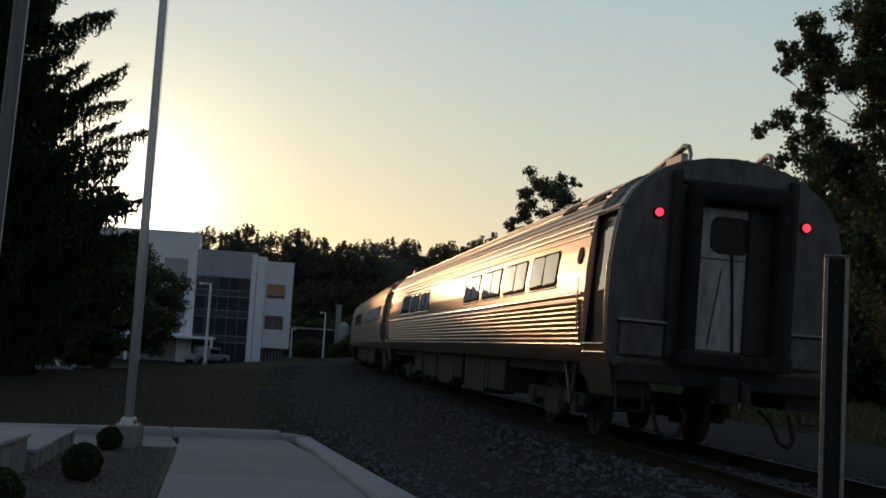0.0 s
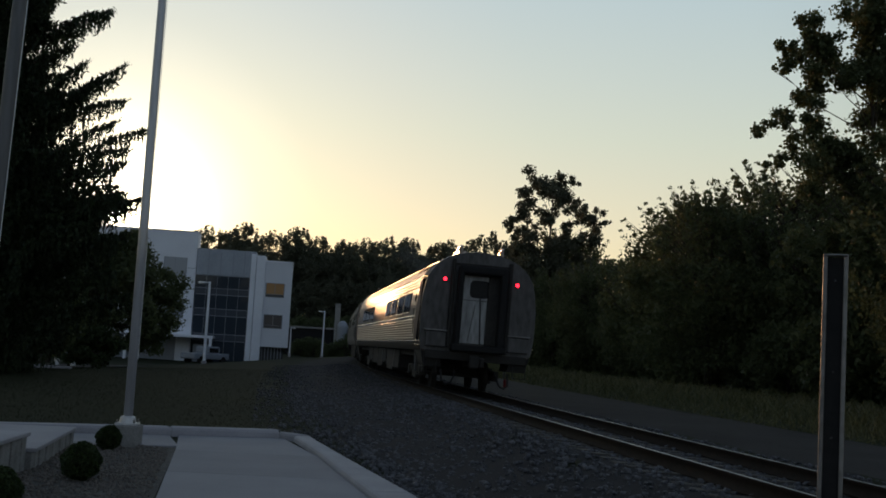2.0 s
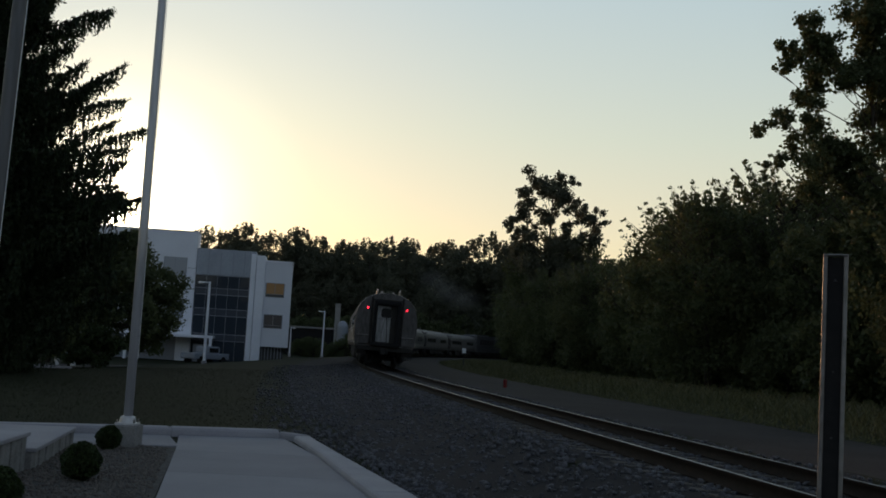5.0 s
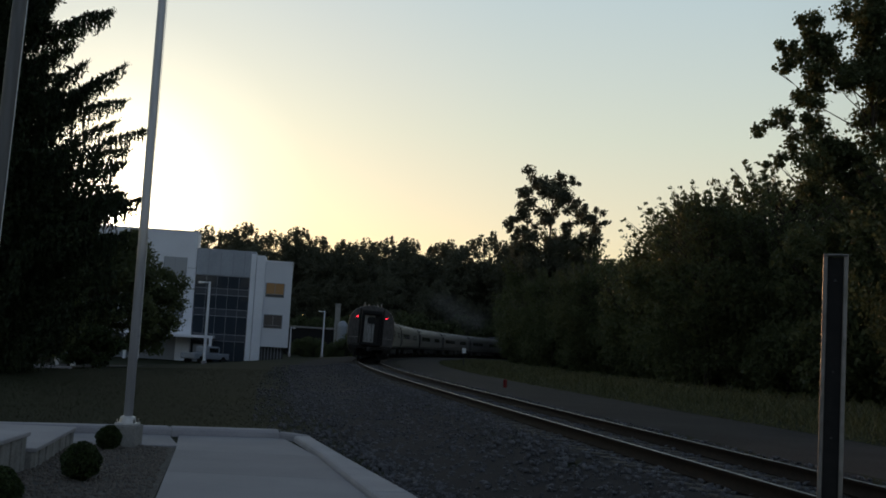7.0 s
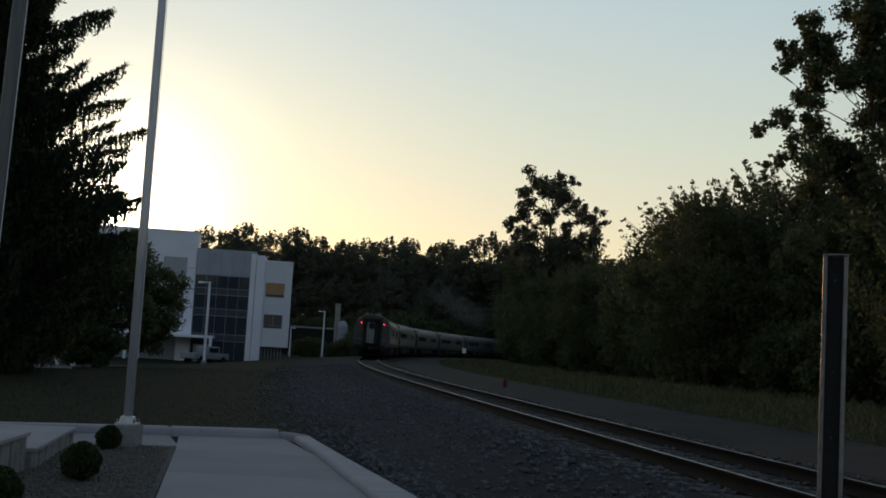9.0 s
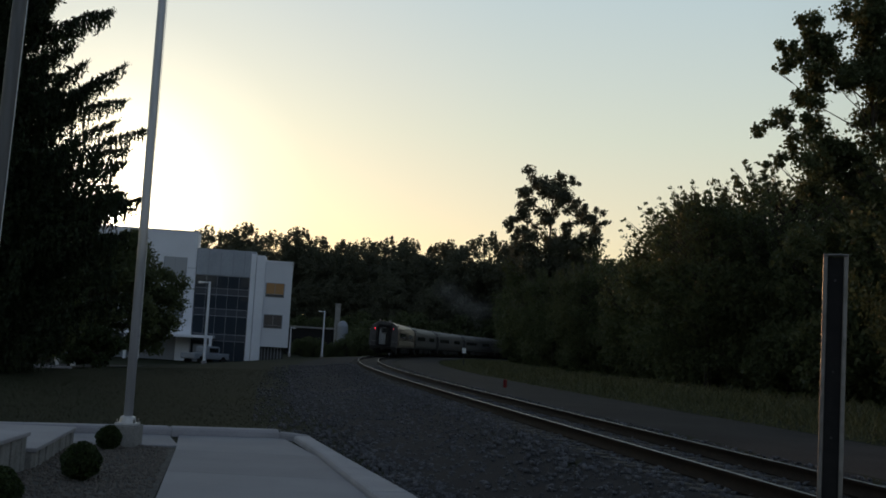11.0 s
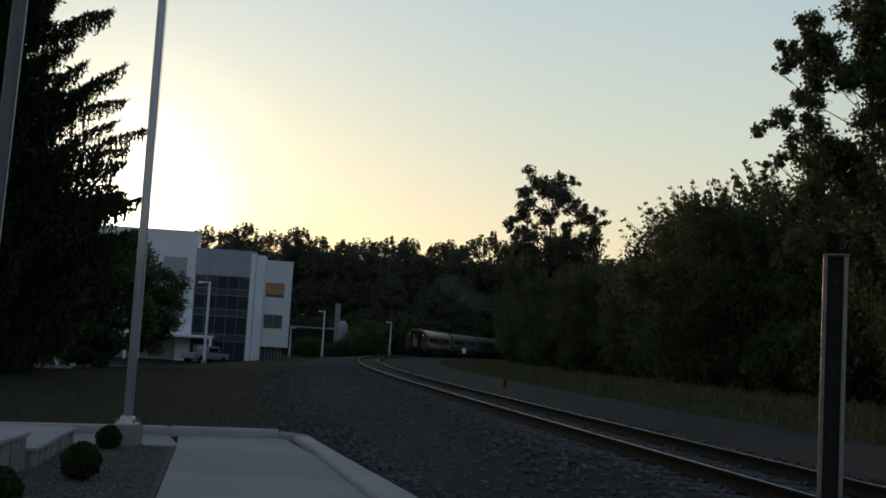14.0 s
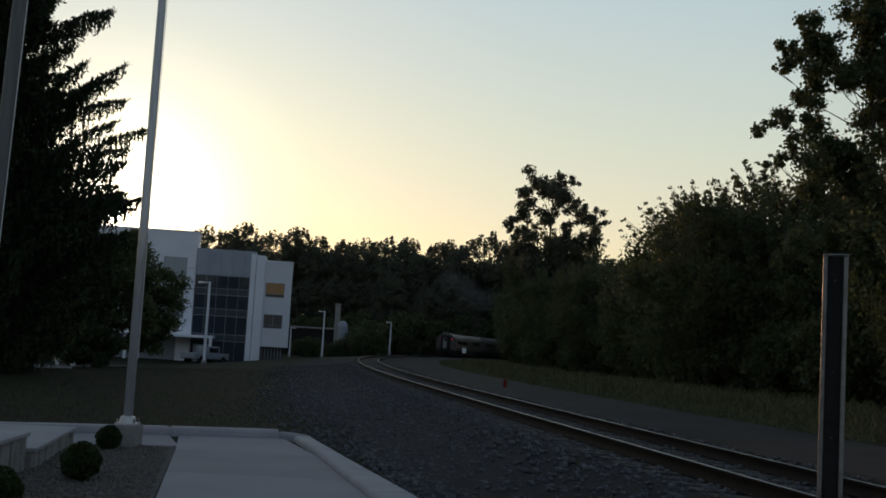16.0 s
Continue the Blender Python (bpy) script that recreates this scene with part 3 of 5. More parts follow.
def build_car_end(car, y, way):
    """An end: dark diaphragm round a pale door, flanking end sheets, lower boxes, coupler and hoses."""
    def b(x0, x1, d0, d1, z0, z1, bevel=0.02):
        a, c = y + way * d0, y + way * d1
        return boxed(x0, x1, min(a, c), max(a, c), z0, z1, bevel=bevel)

    bm = bmesh.new()
    for k in range(2):
        ring = [(1.006 * x, z - 0.014 * z / 3.85) for x, _, z in section(0)]
        pts = [bm.verts.new((x * (0.985 - 0.0 * k), y + way * (0.085 if k == 0 else 0.16), max(z, 1.09))) for x, z in ring]
        if k == 0:
            first = pts
    n = len(pts)
    bm.faces.new(first)
    bm.faces.new(pts[::-1])
    for i in range(n):
        if (first[i].co - first[(i + 1) % n].co).length > 1e-5:
            bm.faces.new((first[i], first[(i + 1) % n], pts[(i + 1) % n], pts[i]))
    bmesh.ops.recalc_face_normals(bm, faces=bm.faces)
    part("end_sheet", bm, END_PAINT, car, "grimy grey end sheet")
    dia = empty("diaphragm")
    dia.parent = car
    for x0, x1 in ((-0.66, -0.51), (0.50, 0.70)):
        part("buffer_post", b(x0, x1, -0.26, 0.10, 1.22, 3.36, 0.06), BLACK, dia, "thick black rubber post")
    for x in (-0.79, 0.79):
        part("side_seal", b(x - 0.05, x + 0.05, -0.05, 0.12, 1.2, 3.6, 0.02), GRIME, dia)
    part("header", b(-0.66, 0.70, -0.26, 0.10, 3.20, 3.43, 0.07), BLACK, dia, "rounded black rubber header")
    part("threshold", b(-0.72, 0.76, -0.28, 0.12, 1.12, 1.30, 0.03), BLACK, dia)
    part("inner_panel", b(0.20, 0.52, -0.02, 0.10, 1.31, 3.22, 0.015), GRIME, dia, "dark folded panel beside the door")
    part("canopy_seam", b(-0.74, 0.78, 0.02, 0.10, 3.44, 3.50, 0.02), GRIME, dia)
    door = part("end_door", b(-0.50, 0.24, 0.055, 0.10, 1.33, 3.17, 0.02), DOOR_PAINT, car, "dirt-streaked pale door with a rounded window")
    bm = bmesh.new()
    ring = []
    for cx, cz, a0 in ((0.12, 2.94, 0), (-0.18, 2.94, 90), (-0.18, 2.70, 180), (0.12, 2.70, 270)):
        for k in range(4):
            a = radians(a0 + 30 * k)
            ring.append((cx + 0.12 * math.cos(a), cz + 0.12 * math.sin(a)))
    for grow, d, mat_name in ((1.0, 0.048, "pane"),):
        f = [bm.verts.new((x, y + way * d, z)) for x, z in ring]
        g = [bm.verts.new((x, y + way * (d + 0.02), z)) for x, z in ring]
        bm.faces.new(f)
        bm.faces.new(g[::-1])
        for i in range(len(f)):
            bm.faces.new((f[i], f[(i + 1) % len(f)], g[(i + 1) % len(f)], g[i]))
    bmesh.ops.recalc_face_normals(bm, faces=bm.faces)
    part("pane", bm, END_GLASS, door, "dark rounded door window")
    part("seam", b(-0.50, 0.20, 0.05, 0.06, 2.50, 2.515, 0.002), GRIME, door)
    part("chain", tube(bmesh.new(), [(0.0, y + way * 0.04, 2.58), (0.04, y + way * 0.03, 2.0), (0.08, y + way * 0.035, 1.34)], 0.017, 6), BLACK, door, "black cable hanging down the door")
    part("streak", tube(bmesh.new(), [(-0.12, y + way * 0.049, 2.4), (-0.19, y + way * 0.049, 1.9), (-0.26, y + way * 0.049, 1.4)], 0.008, 5), GRIME, door)
    for side in (-1, 1):
        lens = part("marker_light", tube(bmesh.new(), [(side * 1.0, y + way * 0.09, 3.03), (side * 1.0, y + way * 0.05, 3.03), (side * 1.0, y + way * 0.045, 3.03)], [0.075, 0.075, 0.06], 16), BLACK, car, "round red marker lamp")
        part("lens", tube(bmesh.new(), [(side * 1.0, y + way * 0.046, 3.03), (side * 1.0, y + way * 0.03, 3.03), (side * 1.0, y + way * 0.022, 3.03)], [0.054, 0.050, 0.02], 16), RED_GLOW if way > 0 else RED_LENS, lens)
        part("end_box", b(side * 1.13 - 0.29, side * 1.13 + 0.29, -0.01, 0.14, 1.18, 1.60, 0.03), END_PAINT, car, "grey box below the end sheet")
        part("lip", b(side * 1.13 - 0.33, side * 1.13 + 0.33, -0.04, 0.12, 1.61, 1.65, 0.012), GALV, car)
        part("hose", tube(bmesh.new(), [(side * 0.55, y + way * 0.15, 0.62), (side * 0.56, y - way * 0.16, 0.5), (side * 0.66, y - way * 0.2, 0.26), (side * 0.8, y - way * 0.18, 0.2), (side * 0.9, y - way * 0.12, 0.3), (side * 0.92, y + way * 0.1, 0.6)], 0.028, 7), BLACK, car, "looped black air hose")
        part("step_iron", tube(bmesh.new(), [(side * 1.05, y + way * 0.12, 0.9), (side * 1.05, y + way * 0.02, 0.5), (side * 1.4, y + way * 0.02, 0.5), (side * 1.4, y + way * 0.12, 0.9)], 0.018, 6), GRIME, car)
    bm = b(-0.16, 0.16, -0.22, 0.5, 0.72, 0.98, 0.05)
    box(bm, -0.21, 0.05, min(y - way * 0.34, y - way * 0.1), max(y - way * 0.34, y - way * 0.1), 0.68, 1.02, bevel=0.05)
    box(bm, 0.08, 0.2, min(y - way * 0.3, y - way * 0.12), max(y - way * 0.3, y - way * 0.12), 0.72, 0.98, bevel=0.04)
    part("coupler", bm, GRIME, car, "cast knuckle coupler")
    part("end_sill", b(-1.40, 1.40, 0.0, 0.30, 0.86, 1.10, 0.03), GRIME, car)


WINDOWS = (3.42, 5.47, 7.50, 9.53, 16.55, 18.6, 20.65)


def build_engine():
    """The locomotive at the head, seen only far off."""
    car = empty("locomotive", label="dark grey diesel locomotive with a ribbed side and a sloping nose", category="locomotive")
    bm = bmesh.new()
    outline = [(0.2, 1.0), (0.2, 4.0), (0.5, 4.2), (16.6, 4.2), (17.4, 4.1), (18.9, 2.7), (20.6, 2.2), (20.8, 1.0)]
    rings = [[bm.verts.new((x * (1.0 if z < 3.6 else 0.86), y, z)) for y, z in outline] for x in (-1.52, 1.52)]
    bm.faces.new(rings[0])
    bm.faces.new(rings[1][::-1])
    for i in range(len(outline)):
        bm.faces.new((rings[0][i], rings[0][(i + 1) % 8], rings[1][(i + 1) % 8], rings[1][i]))
    bmesh.ops.recalc_face_normals(bm, faces=bm.faces)
    bmesh.ops.bevel(bm, geom=list(bm.edges), offset=0.06, segments=2, affect="EDGES", profile=0.5)
    part("body", bm, LOCO_PAINT, car, "dark grey painted hood and cab")
    part("underframe", boxed(-1.4, 1.4, 0.3, 20.6, 0.72, 1.02, bevel=0.04), GRIME, car)
    part("fuel_tank", boxed(-1.3, 1.3, 8.3, 12.6, 0.25, 0.75, bevel=0.12), GRIME, car)
    for side in (-1, 1):
        for k in range(6):
            part("side_grille", boxed(side * 1.53 - 0.02, side * 1.53 + 0.02, 2.2 + 1.9 * k, 3.7 + 1.9 * k, 2.5, 3.4, bevel=0.01), GRIME, car)
        part("cab_window", boxed(side * 1.53 - 0.02, side * 1.53 + 0.02, 15.9, 16.9, 2.9, 3.5, bevel=0.01), TRAIN_GLASS, car)
    for y in (4.2, 7.0, 9.6):
        part("roof_fan", tube(bmesh.new(), [(0, y, 4.18), (0, y, 4.36)], [0.75, 0.7], 20), GRIME, car)
    part("exhaust_stack", boxed(-0.3, 0.3, 11.6, 12.6, 4.18, 4.42, bevel=0.04), GRIME, car)
    return car, [build_truck(car, 4.2), build_truck(car, 16.8)]


# ---- trees ----
def leaf_quads(centres, size, rng, droop=0.0, slim=0.55):
    """Diamond leaves of random turn at the given places."""
    n = len(centres)
    a = rng.normal(size=(n, 3))
    a[:, 2] -= droop
    a /= np.linalg.norm(a, axis=1)[:, None]
    b = np.cross(a, rng.normal(size=(n, 3)))
    b /= np.linalg.norm(b, axis=1)[:, None] + 1e-9
    size = (size * (0.6 + 0.8 * rng.random(n)))[:, None]
    fold = np.cross(a, b) * size * 0.18
    v = np.stack([centres - a * size, centres + b * size * slim + fold, centres + a * size, centres - b * size * slim + fold], 1)
    return v.reshape(-1, 3), np.arange(4 * n).reshape(-1, 4)


def clump_leaves(clumps, count, rng, flat=0.8, shell_bias=0.45):
    """Places in and on uneven clumps (x, y, z, r)."""
    c = np.asarray(clumps, float)
    w = c[:, 3] ** 1.8
    pick = rng.choice(len(c), count, p=w / w.sum())
    d = rng.normal(size=(count, 3))
    d /= np.linalg.norm(d, axis=1)[:, None]
    r = rng.random(count) ** shell_bias
    # tufts: pull the places towards a few tips on each clump
    tips = rng.normal(size=(len(c), 9, 3))
    tips /= np.linalg.norm(tips, axis=2)[:, :, None]
    t = tips[pick, rng.integers(0, 9, count)]
    d = d * 0.8 + t * 0.4 * rng.random(count)[:, None]
    p = c[pick, :3] + d * (r * c[pick, 3])[:, None] * np.array([1, 1, flat])
    return p


def make_tree(name, clumps, height, trunk_r, leaves, leaf, seed, mat, label, category="tree", limbs=2, flat=0.8, bias=0.45, group="", lean=(0, 0), droop=0.0, slim=0.55):
    """A tapered trunk, limbs that reach to the clumps, and a crown of many leaves."""
    rng = np.random.default_rng(seed)
    tree = empty(name, label=label, category=category, group=group)
    bm = bmesh.new()
    pts = [(lean[0] * t * t + 0.12 * math.sin(5 * t + seed), lean[1] * t * t + 0.12 * math.cos(4 * t + seed), height * t - (0.3 if t == 0 else 0)) for t in (0, 0.05, 0.2, 0.4, 0.6, 0.8, 0.95)]
    rad = [trunk_r * 1.5, trunk_r * 1.1, trunk_r, trunk_r * 0.8, trunk_r * 0.55, trunk_r * 0.3, trunk_r * 0.1]
    tube(bm, pts, rad, 10)
    if limbs:
        for x, y, z, r in clumps[::limbs]:
            t = max(0.12, min(0.85, (z / height) - 0.12 - 0.25 * math.hypot(x, y) / height))
            i = t * height
            root = Vector((lean[0] * t * t, lean[1] * t * t, i))
            tip = Vector((x, y, z))
            mid = root.lerp(tip, 0.5) + Vector((0, 0, -0.06 * (tip - root).length))
            rr = max(trunk_r * 0.32 * (1 - t), 0.035)
            tube(bm, [root, mid, tip], [rr, rr * 0.6, rr * 0.18], 6)
            for k in range(3):
                d = Vector(rng.normal(size=3)).normalized() * r * 0.8
                tube(bm, [mid.lerp(tip, 0.6), tip + d], [rr * 0.4, rr * 0.08], 5)
    part("trunk", bm, BARK, tree, "dark rough trunk and limbs", smooth=True)
    p = clump_leaves(clumps, leaves, rng, flat, bias)
    v, f = leaf_quads(p, leaf, rng, droop, slim)
    place("crown", arrays("crown", v, f), mat, tree, "dense dark leaves with ragged edges and gaps")
    return tree


def round_clumps(rng, n, cx, cz, rx, rz, r0, r1, low=0.0):
    """Clumps spread over the outside of an uneven egg."""
    out = []
    for i in range(n):
        d = rng.normal(size=3)
        d /= np.linalg.norm(d)
        if d[2] < -0.8 + low:
            d[2] = abs(d[2]) * 0.5
        k = 0.35 + 0.6 * rng.random() ** 0.5
        out.append((cx + d[0] * rx * k, d[1] * rx * k, cz + d[2] * rz * k, r0 + (r1 - r0) * rng.random()))
    return out


def build_spruce():
    """A tall spruce: long boughs in tiers with upturned tips, and curtains of hanging twigs."""
    rng = np.random.default_rng(21)
    x0, y0 = -16.4, 40.0
    ground = ground_z(x0, y0)
    tree = empty("spruce_tree", pose(x0, y0, ground), label="tall dark spruce with drooping branches and upturned tips", category="tree")
    top = 22.0
    bm = bmesh.new()
    tube(bm, [(0, 0, -0.3), (0.05, 0, 4), (0, 0.05, 10), (0, 0, 16), (0, 0, top)], [0.36, 0.3, 0.22, 0.12, 0.02], 10)
    places, sizes = [], []

    def bough(z, a, ln, rise, full):
        """One bough: level or sagging at first, its last third swinging up to the tip."""
        along, across = Vector((math.cos(a), math.sin(a), 0)), Vector((-math.sin(a), math.cos(a), 0))
        ts = np.linspace(0, 1, 12)
        pts = [along * ln * t + across * 0.10 * math.sin(6 * t + z) + Vector((0, 0, z - ln * 0.20 * math.sin(min(t, 0.75) / 0.75 * math.pi * 0.85) + rise * t * t * t)) for t in ts]
        tube(bm, pts, [0.06 * (1 - t) + 0.007 for t in ts], 5)
        # short needled shoots at the tip, forked
        for k in range(9):
            t = 1 - 0.035 * k
            i = min(int(t * 11), 10)
            base = pts[i].lerp(pts[i + 1], t * 11 - i)
            for side in (-1, 0, 1):
                d = (along * rng.uniform(0.2, 0.6) + across * side * rng.uniform(0.2, 0.6) + Vector((0, 0, rng.uniform(0.1, 0.7)))).normalized()
                for q in np.linspace(0, 1, 4):
                    places.append(base + d * 0.20 * q)
                    sizes.append(0.055)
        # hanging twigs
        for t in np.arange(0.06, 0.99, 0.050 / ln * full):
            i = min(int(t * 11), 10)
            base = pts[i].lerp(pts[i + 1], t * 11 - i)
            spread = 0.55 * (1.05 - t) + 0.05
            hang = (0.40 + 0.80 * rng.random()) * min(1.0, (0.28 if z > 7.6 else 0.6) + 1.9 * (1 - t))
            root = base + across * rng.normal(0, spread * 0.5)
            sway = Vector(rng.normal(0, 0.07, 3))
            for q in np.arange(0, 1, 0.075 / hang):
                p = root + sway * q + Vector((0, 0, 0.04 - hang * q))
                places.append(p + Vector(rng.normal(0, 0.022, 3)))
                sizes.append(0.115 * (1.1 - 0.4 * q))

    # the long boughs towards the line
    for tip_x, tip_z, rise, lean in ((3.5, 13.4, 0.5, 0.3), (3.1, 13.7, 0.4, -0.5), (3.9, 13.0, 0.6, 0.0), (2.6, 11.7, 0.3, 0.1), (3.7, 11.0, 0.5, 0.5), (4.75, 10.95, 0.9, -0.12), (3.9, 10.6, 0.5, -0.5), (4.2, 10.1, 0.4, 0.35), (3.4, 9.7, 0.3, -0.2), (5.5, 8.95, 0.7, 0.1), (4.9, 8.7, 0.6, -0.35),
                                     (4.3, 8.4, 0.4, 0.5), (4.6, 7.7, 0.3, 0.2), (4.8, 7.2, 0.4, -0.2), (4.2, 6.9, 0.3, 0.4), (5.15, 6.4, 0.4, -0.1), (4.6, 6.2, 0.4, 0.35), (5.35, 6.35, 0.35, 0.15), (5.2, 6.15, 0.3, -0.2), (5.1, 5.0, 0.3, 0.05), (4.0, 5.5, 0.3, 0.1), (4.1, 5.1, 0.3, -0.3), (5.0, 4.8, 0.3, -0.1), (4.4, 4.4, 0.3, 0.2), (4.9, 3.6, 0.3, 0.0), (5.0, 2.8, 0.3, 0.3)):
        ln = tip_x / math.cos(lean)
        bough(tip_z - ground - rise + 0.09 * ln, lean, ln, rise, 0.60)
    # the rest of the crown, all round
    z = 1.2
    while z < top - 0.6:
        reach = 4.6 * (1 - (z / top) ** 1.7) ** 0.8 + 0.2
        gap = 11.9 < z < 12.7
        count = 5 if gap else 11
        start = rng.random() * 6.28
        for k in range(count):
            a = start + 6.283 * k / count + rng.normal(0, 0.12)
            ln = reach * (0.62 + 0.28 * rng.random())
            if abs(math.remainder(a, 6.283)) < 1.0:
                ln *= 0.70 if z > 8.6 else 0.85
            bough(z, a, ln, 0.10 * ln, 0.9)
        z += 0.52 + 0.1 * rng.random()
    part("trunk", bm, BARK, tree, "straight dark trunk with thin branches", smooth=True)
    v, f = leaf_quads(np.array(places), np.array(sizes), rng, 1.6, 0.34)
    place("crown", arrays("crown", v, f), NEEDLE, tree, "hanging sprays of dark needles")


def build_trees():
    build_spruce()
    rng = np.random.default_rng(3)
    # a dense small-leaved tree before the white building
    tree = make_tree("maple_tree", round_clumps(rng, 70, 0, 4.3, 3.3, 4.4, 0.7, 1.2, 0.0), 7.6, 0.16, 30000, 0.11, 31, LEAF, "dense dark rounded shade tree on the lawn")
    tree.matrix_basis = pose(-20.2, 75, ground_z(-20.2, 75), 0, 0, 20)
    for x, y, r, h, seed in ((-24.0, 62, 4.0, 9.6, 33), (-20.0, 66, 3.4, 9.5, 37), (-22.9, 65, 3.0, 10.6, 38), (-17.8, 47.5, 2.6, 4.6, 34), (-30.5, 60, 3.8, 8.0, 35), (-28, 82, 4.0, 8.5, 36)):
        tree = make_tree("shade_tree", round_clumps(np.random.default_rng(seed), 50, 0, h * 0.5, r, h * 0.5, 0.7, 1.2, 0.1), h, 0.16, 15000, 0.15, seed, LEAF, "dense dark shade tree beside the parking area", group="dark trees by the lawn")
        tree.matrix_basis = pose(x, y, ground_z(x, y))
    for x, y, r in ((-18.6, 57.5, 1.5), (-17.2, 57.0, 1.3)):
        tree = make_tree("round_shrub", round_clumps(np.random.default_rng(int(-x * 10)), 24, 0, r * 0.75, r, r * 0.8, 0.35, 0.6), r * 1.2, 0.06, 6000, 0.09, 5, BOX_LEAF, "low rounded dark shrub on the lawn", "shrub", group="dark shrubs")
        tree.matrix_basis = pose(x, y, ground_z(x, y))
    # the open tall tree beyond the bend
    c = np.random.default_rng(8)
    clumps = []
    for x, z, r in ((0.3, 21.9, 1.6), (2.3, 22.1, 0.8), (-2.2, 20.9, 1.4), (-3.7, 19.1, 1.4), (-4.8, 16.9, 1.1), (-4.9, 15.7, 0.6), (-3.6, 15.3, 0.9), (-2.5, 17.9, 1.0), (-0.6, 19.8, 1.4), (1.7, 19.7, 1.4), (3.1, 18.4, 0.9), (1.3, 17.8, 1.1), (-1.0, 16.8, 0.9), (3.4, 17.1, 1.1), (-2.5, 16.1, 0.9),
                    (2.1, 16.0, 1.0), (5.4, 17.8, 1.0), (5.0, 16.2, 0.9), (6.1, 16.7, 0.5), (0.5, 14.9, 1.0), (-2.7, 14.2, 1.3), (2.7, 14.7, 1.3), (5.4, 14.5, 1.1), (-4.2, 13.2, 1.6), (0.0, 12.6, 2.0), (4.0, 12.4, 1.8), (-2.5, 10.5, 2.6), (2.5, 9.0, 3.0), (-1, 7, 3)):
        for k in range(5):
            clumps.append((x + c.normal(0, 0.5 * r), c.normal(0, 1.5), z + c.normal(0, 0.45 * r), r * c.uniform(0.5, 0.95)))
    tree = make_tree("cottonwood_tree", clumps, 21.5, 0.30, 33000, 0.14, 9, LEAF_HAZED, "tall open-crowned tree standing above the others", limbs=5, bias=0.75, flat=0.9, slim=0.8)
    tree.matrix_basis = pose(12.4, 130, 0.3)
    # the tall ragged tree near the road
    clumps = []
    for x, z, r in ((-0.3, 17.3, 0.8), (0.2, 16.4, 0.9), (-0.7, 16.2, 0.5), (-2.6, 16.2, 0.35), (-3.3, 15.8, 0.5), (-4.0, 15.0, 0.34), (-3.9, 14.5, 0.22), (-3.2, 14.9, 0.6), (-2.4, 15.6, 0.6), (-1.9, 16.0, 0.34), (-2.9, 14.1, 0.6), (-2.0, 14.6, 0.8), (-1.1, 14.8, 0.55), (-0.2, 15.1, 0.8), (-2.4, 13.4, 0.6), (-1.5, 13.6, 0.7),
                    (-0.6, 13.5, 0.75), (-3.5, 13.0, 0.3), (-2.7, 12.6, 0.45), (-4.6, 11.6, 0.3), (-4.1, 11.9, 0.32), (-3.5, 12.1, 0.34), (-3.0, 11.7, 0.5), (-2.3, 12.0, 0.45), (-4.2, 10.3, 0.3), (-3.7, 10.2, 0.22), (-3.0, 10.7, 0.5), (-2.1, 10.9, 0.65), (-1.2, 10.6, 0.7), (-0.3, 10.4, 0.8)):
        for k in range(4):
            clumps.append((x + c.normal(0, 0.55 * r), c.normal(0, 0.8), z + c.normal(0, 0.55 * r), r * c.uniform(0.75, 1.3)))
    # fuller growth behind and below
    for k in range(60):
        clumps.append((c.uniform(-0.4, 2.9), c.normal(0, 0.9), c.uniform(9.0, 17.6), c.uniform(0.5, 0.95)))
    for k in range(44):
        clumps.append((c.uniform(-3.4, 2.6), c.normal(0, 1.0), c.uniform(4.5, 10.2), c.uniform(0.7, 1.2)))
    tree = make_tree("poplar_tree", clumps, 16.6, 0.20, 62000, 0.078, 12, LEAF, "tall ragged broadleaf tree beside the gravel road", limbs=9, bias=0.75, flat=0.95, slim=0.8)
    tree.matrix_basis = pose(18.3, 48, 0.35)
    # the thicket along the road
    bank = []
    for seed, h, r in ((41, 9.5, 4.2), (42, 11, 4.4), (43, 8, 3.8)):
        g = np.random.default_rng(seed)
        clumps = round_clumps(g, 90, 0, h * 0.47, r, h * 0.5, 0.9, 1.7, -1)
        # upright sprays along the top
        for k in range(40):
            a, q = g.random() * 6.28, g.random() ** 0.6 * r * 0.9
            z = h * (0.98 - 0.32 * (q / r) ** 2)
            out = 0.10 + 0.22 * q / r
            for j in range(5):
                clumps.append(((q + out * j) * math.cos(a), (q + out * j) * math.sin(a), z - 0.6 + 0.36 * j, 0.46 - 0.07 * j))
        bank.append((make_tree("thicket_tree", clumps, h * 0.92, 0.15, 22000, 0.115, seed, LEAF, "dense leafy roadside tree with upright sprays of leaves", group="trees along the gravel road", droop=-0.6), h))
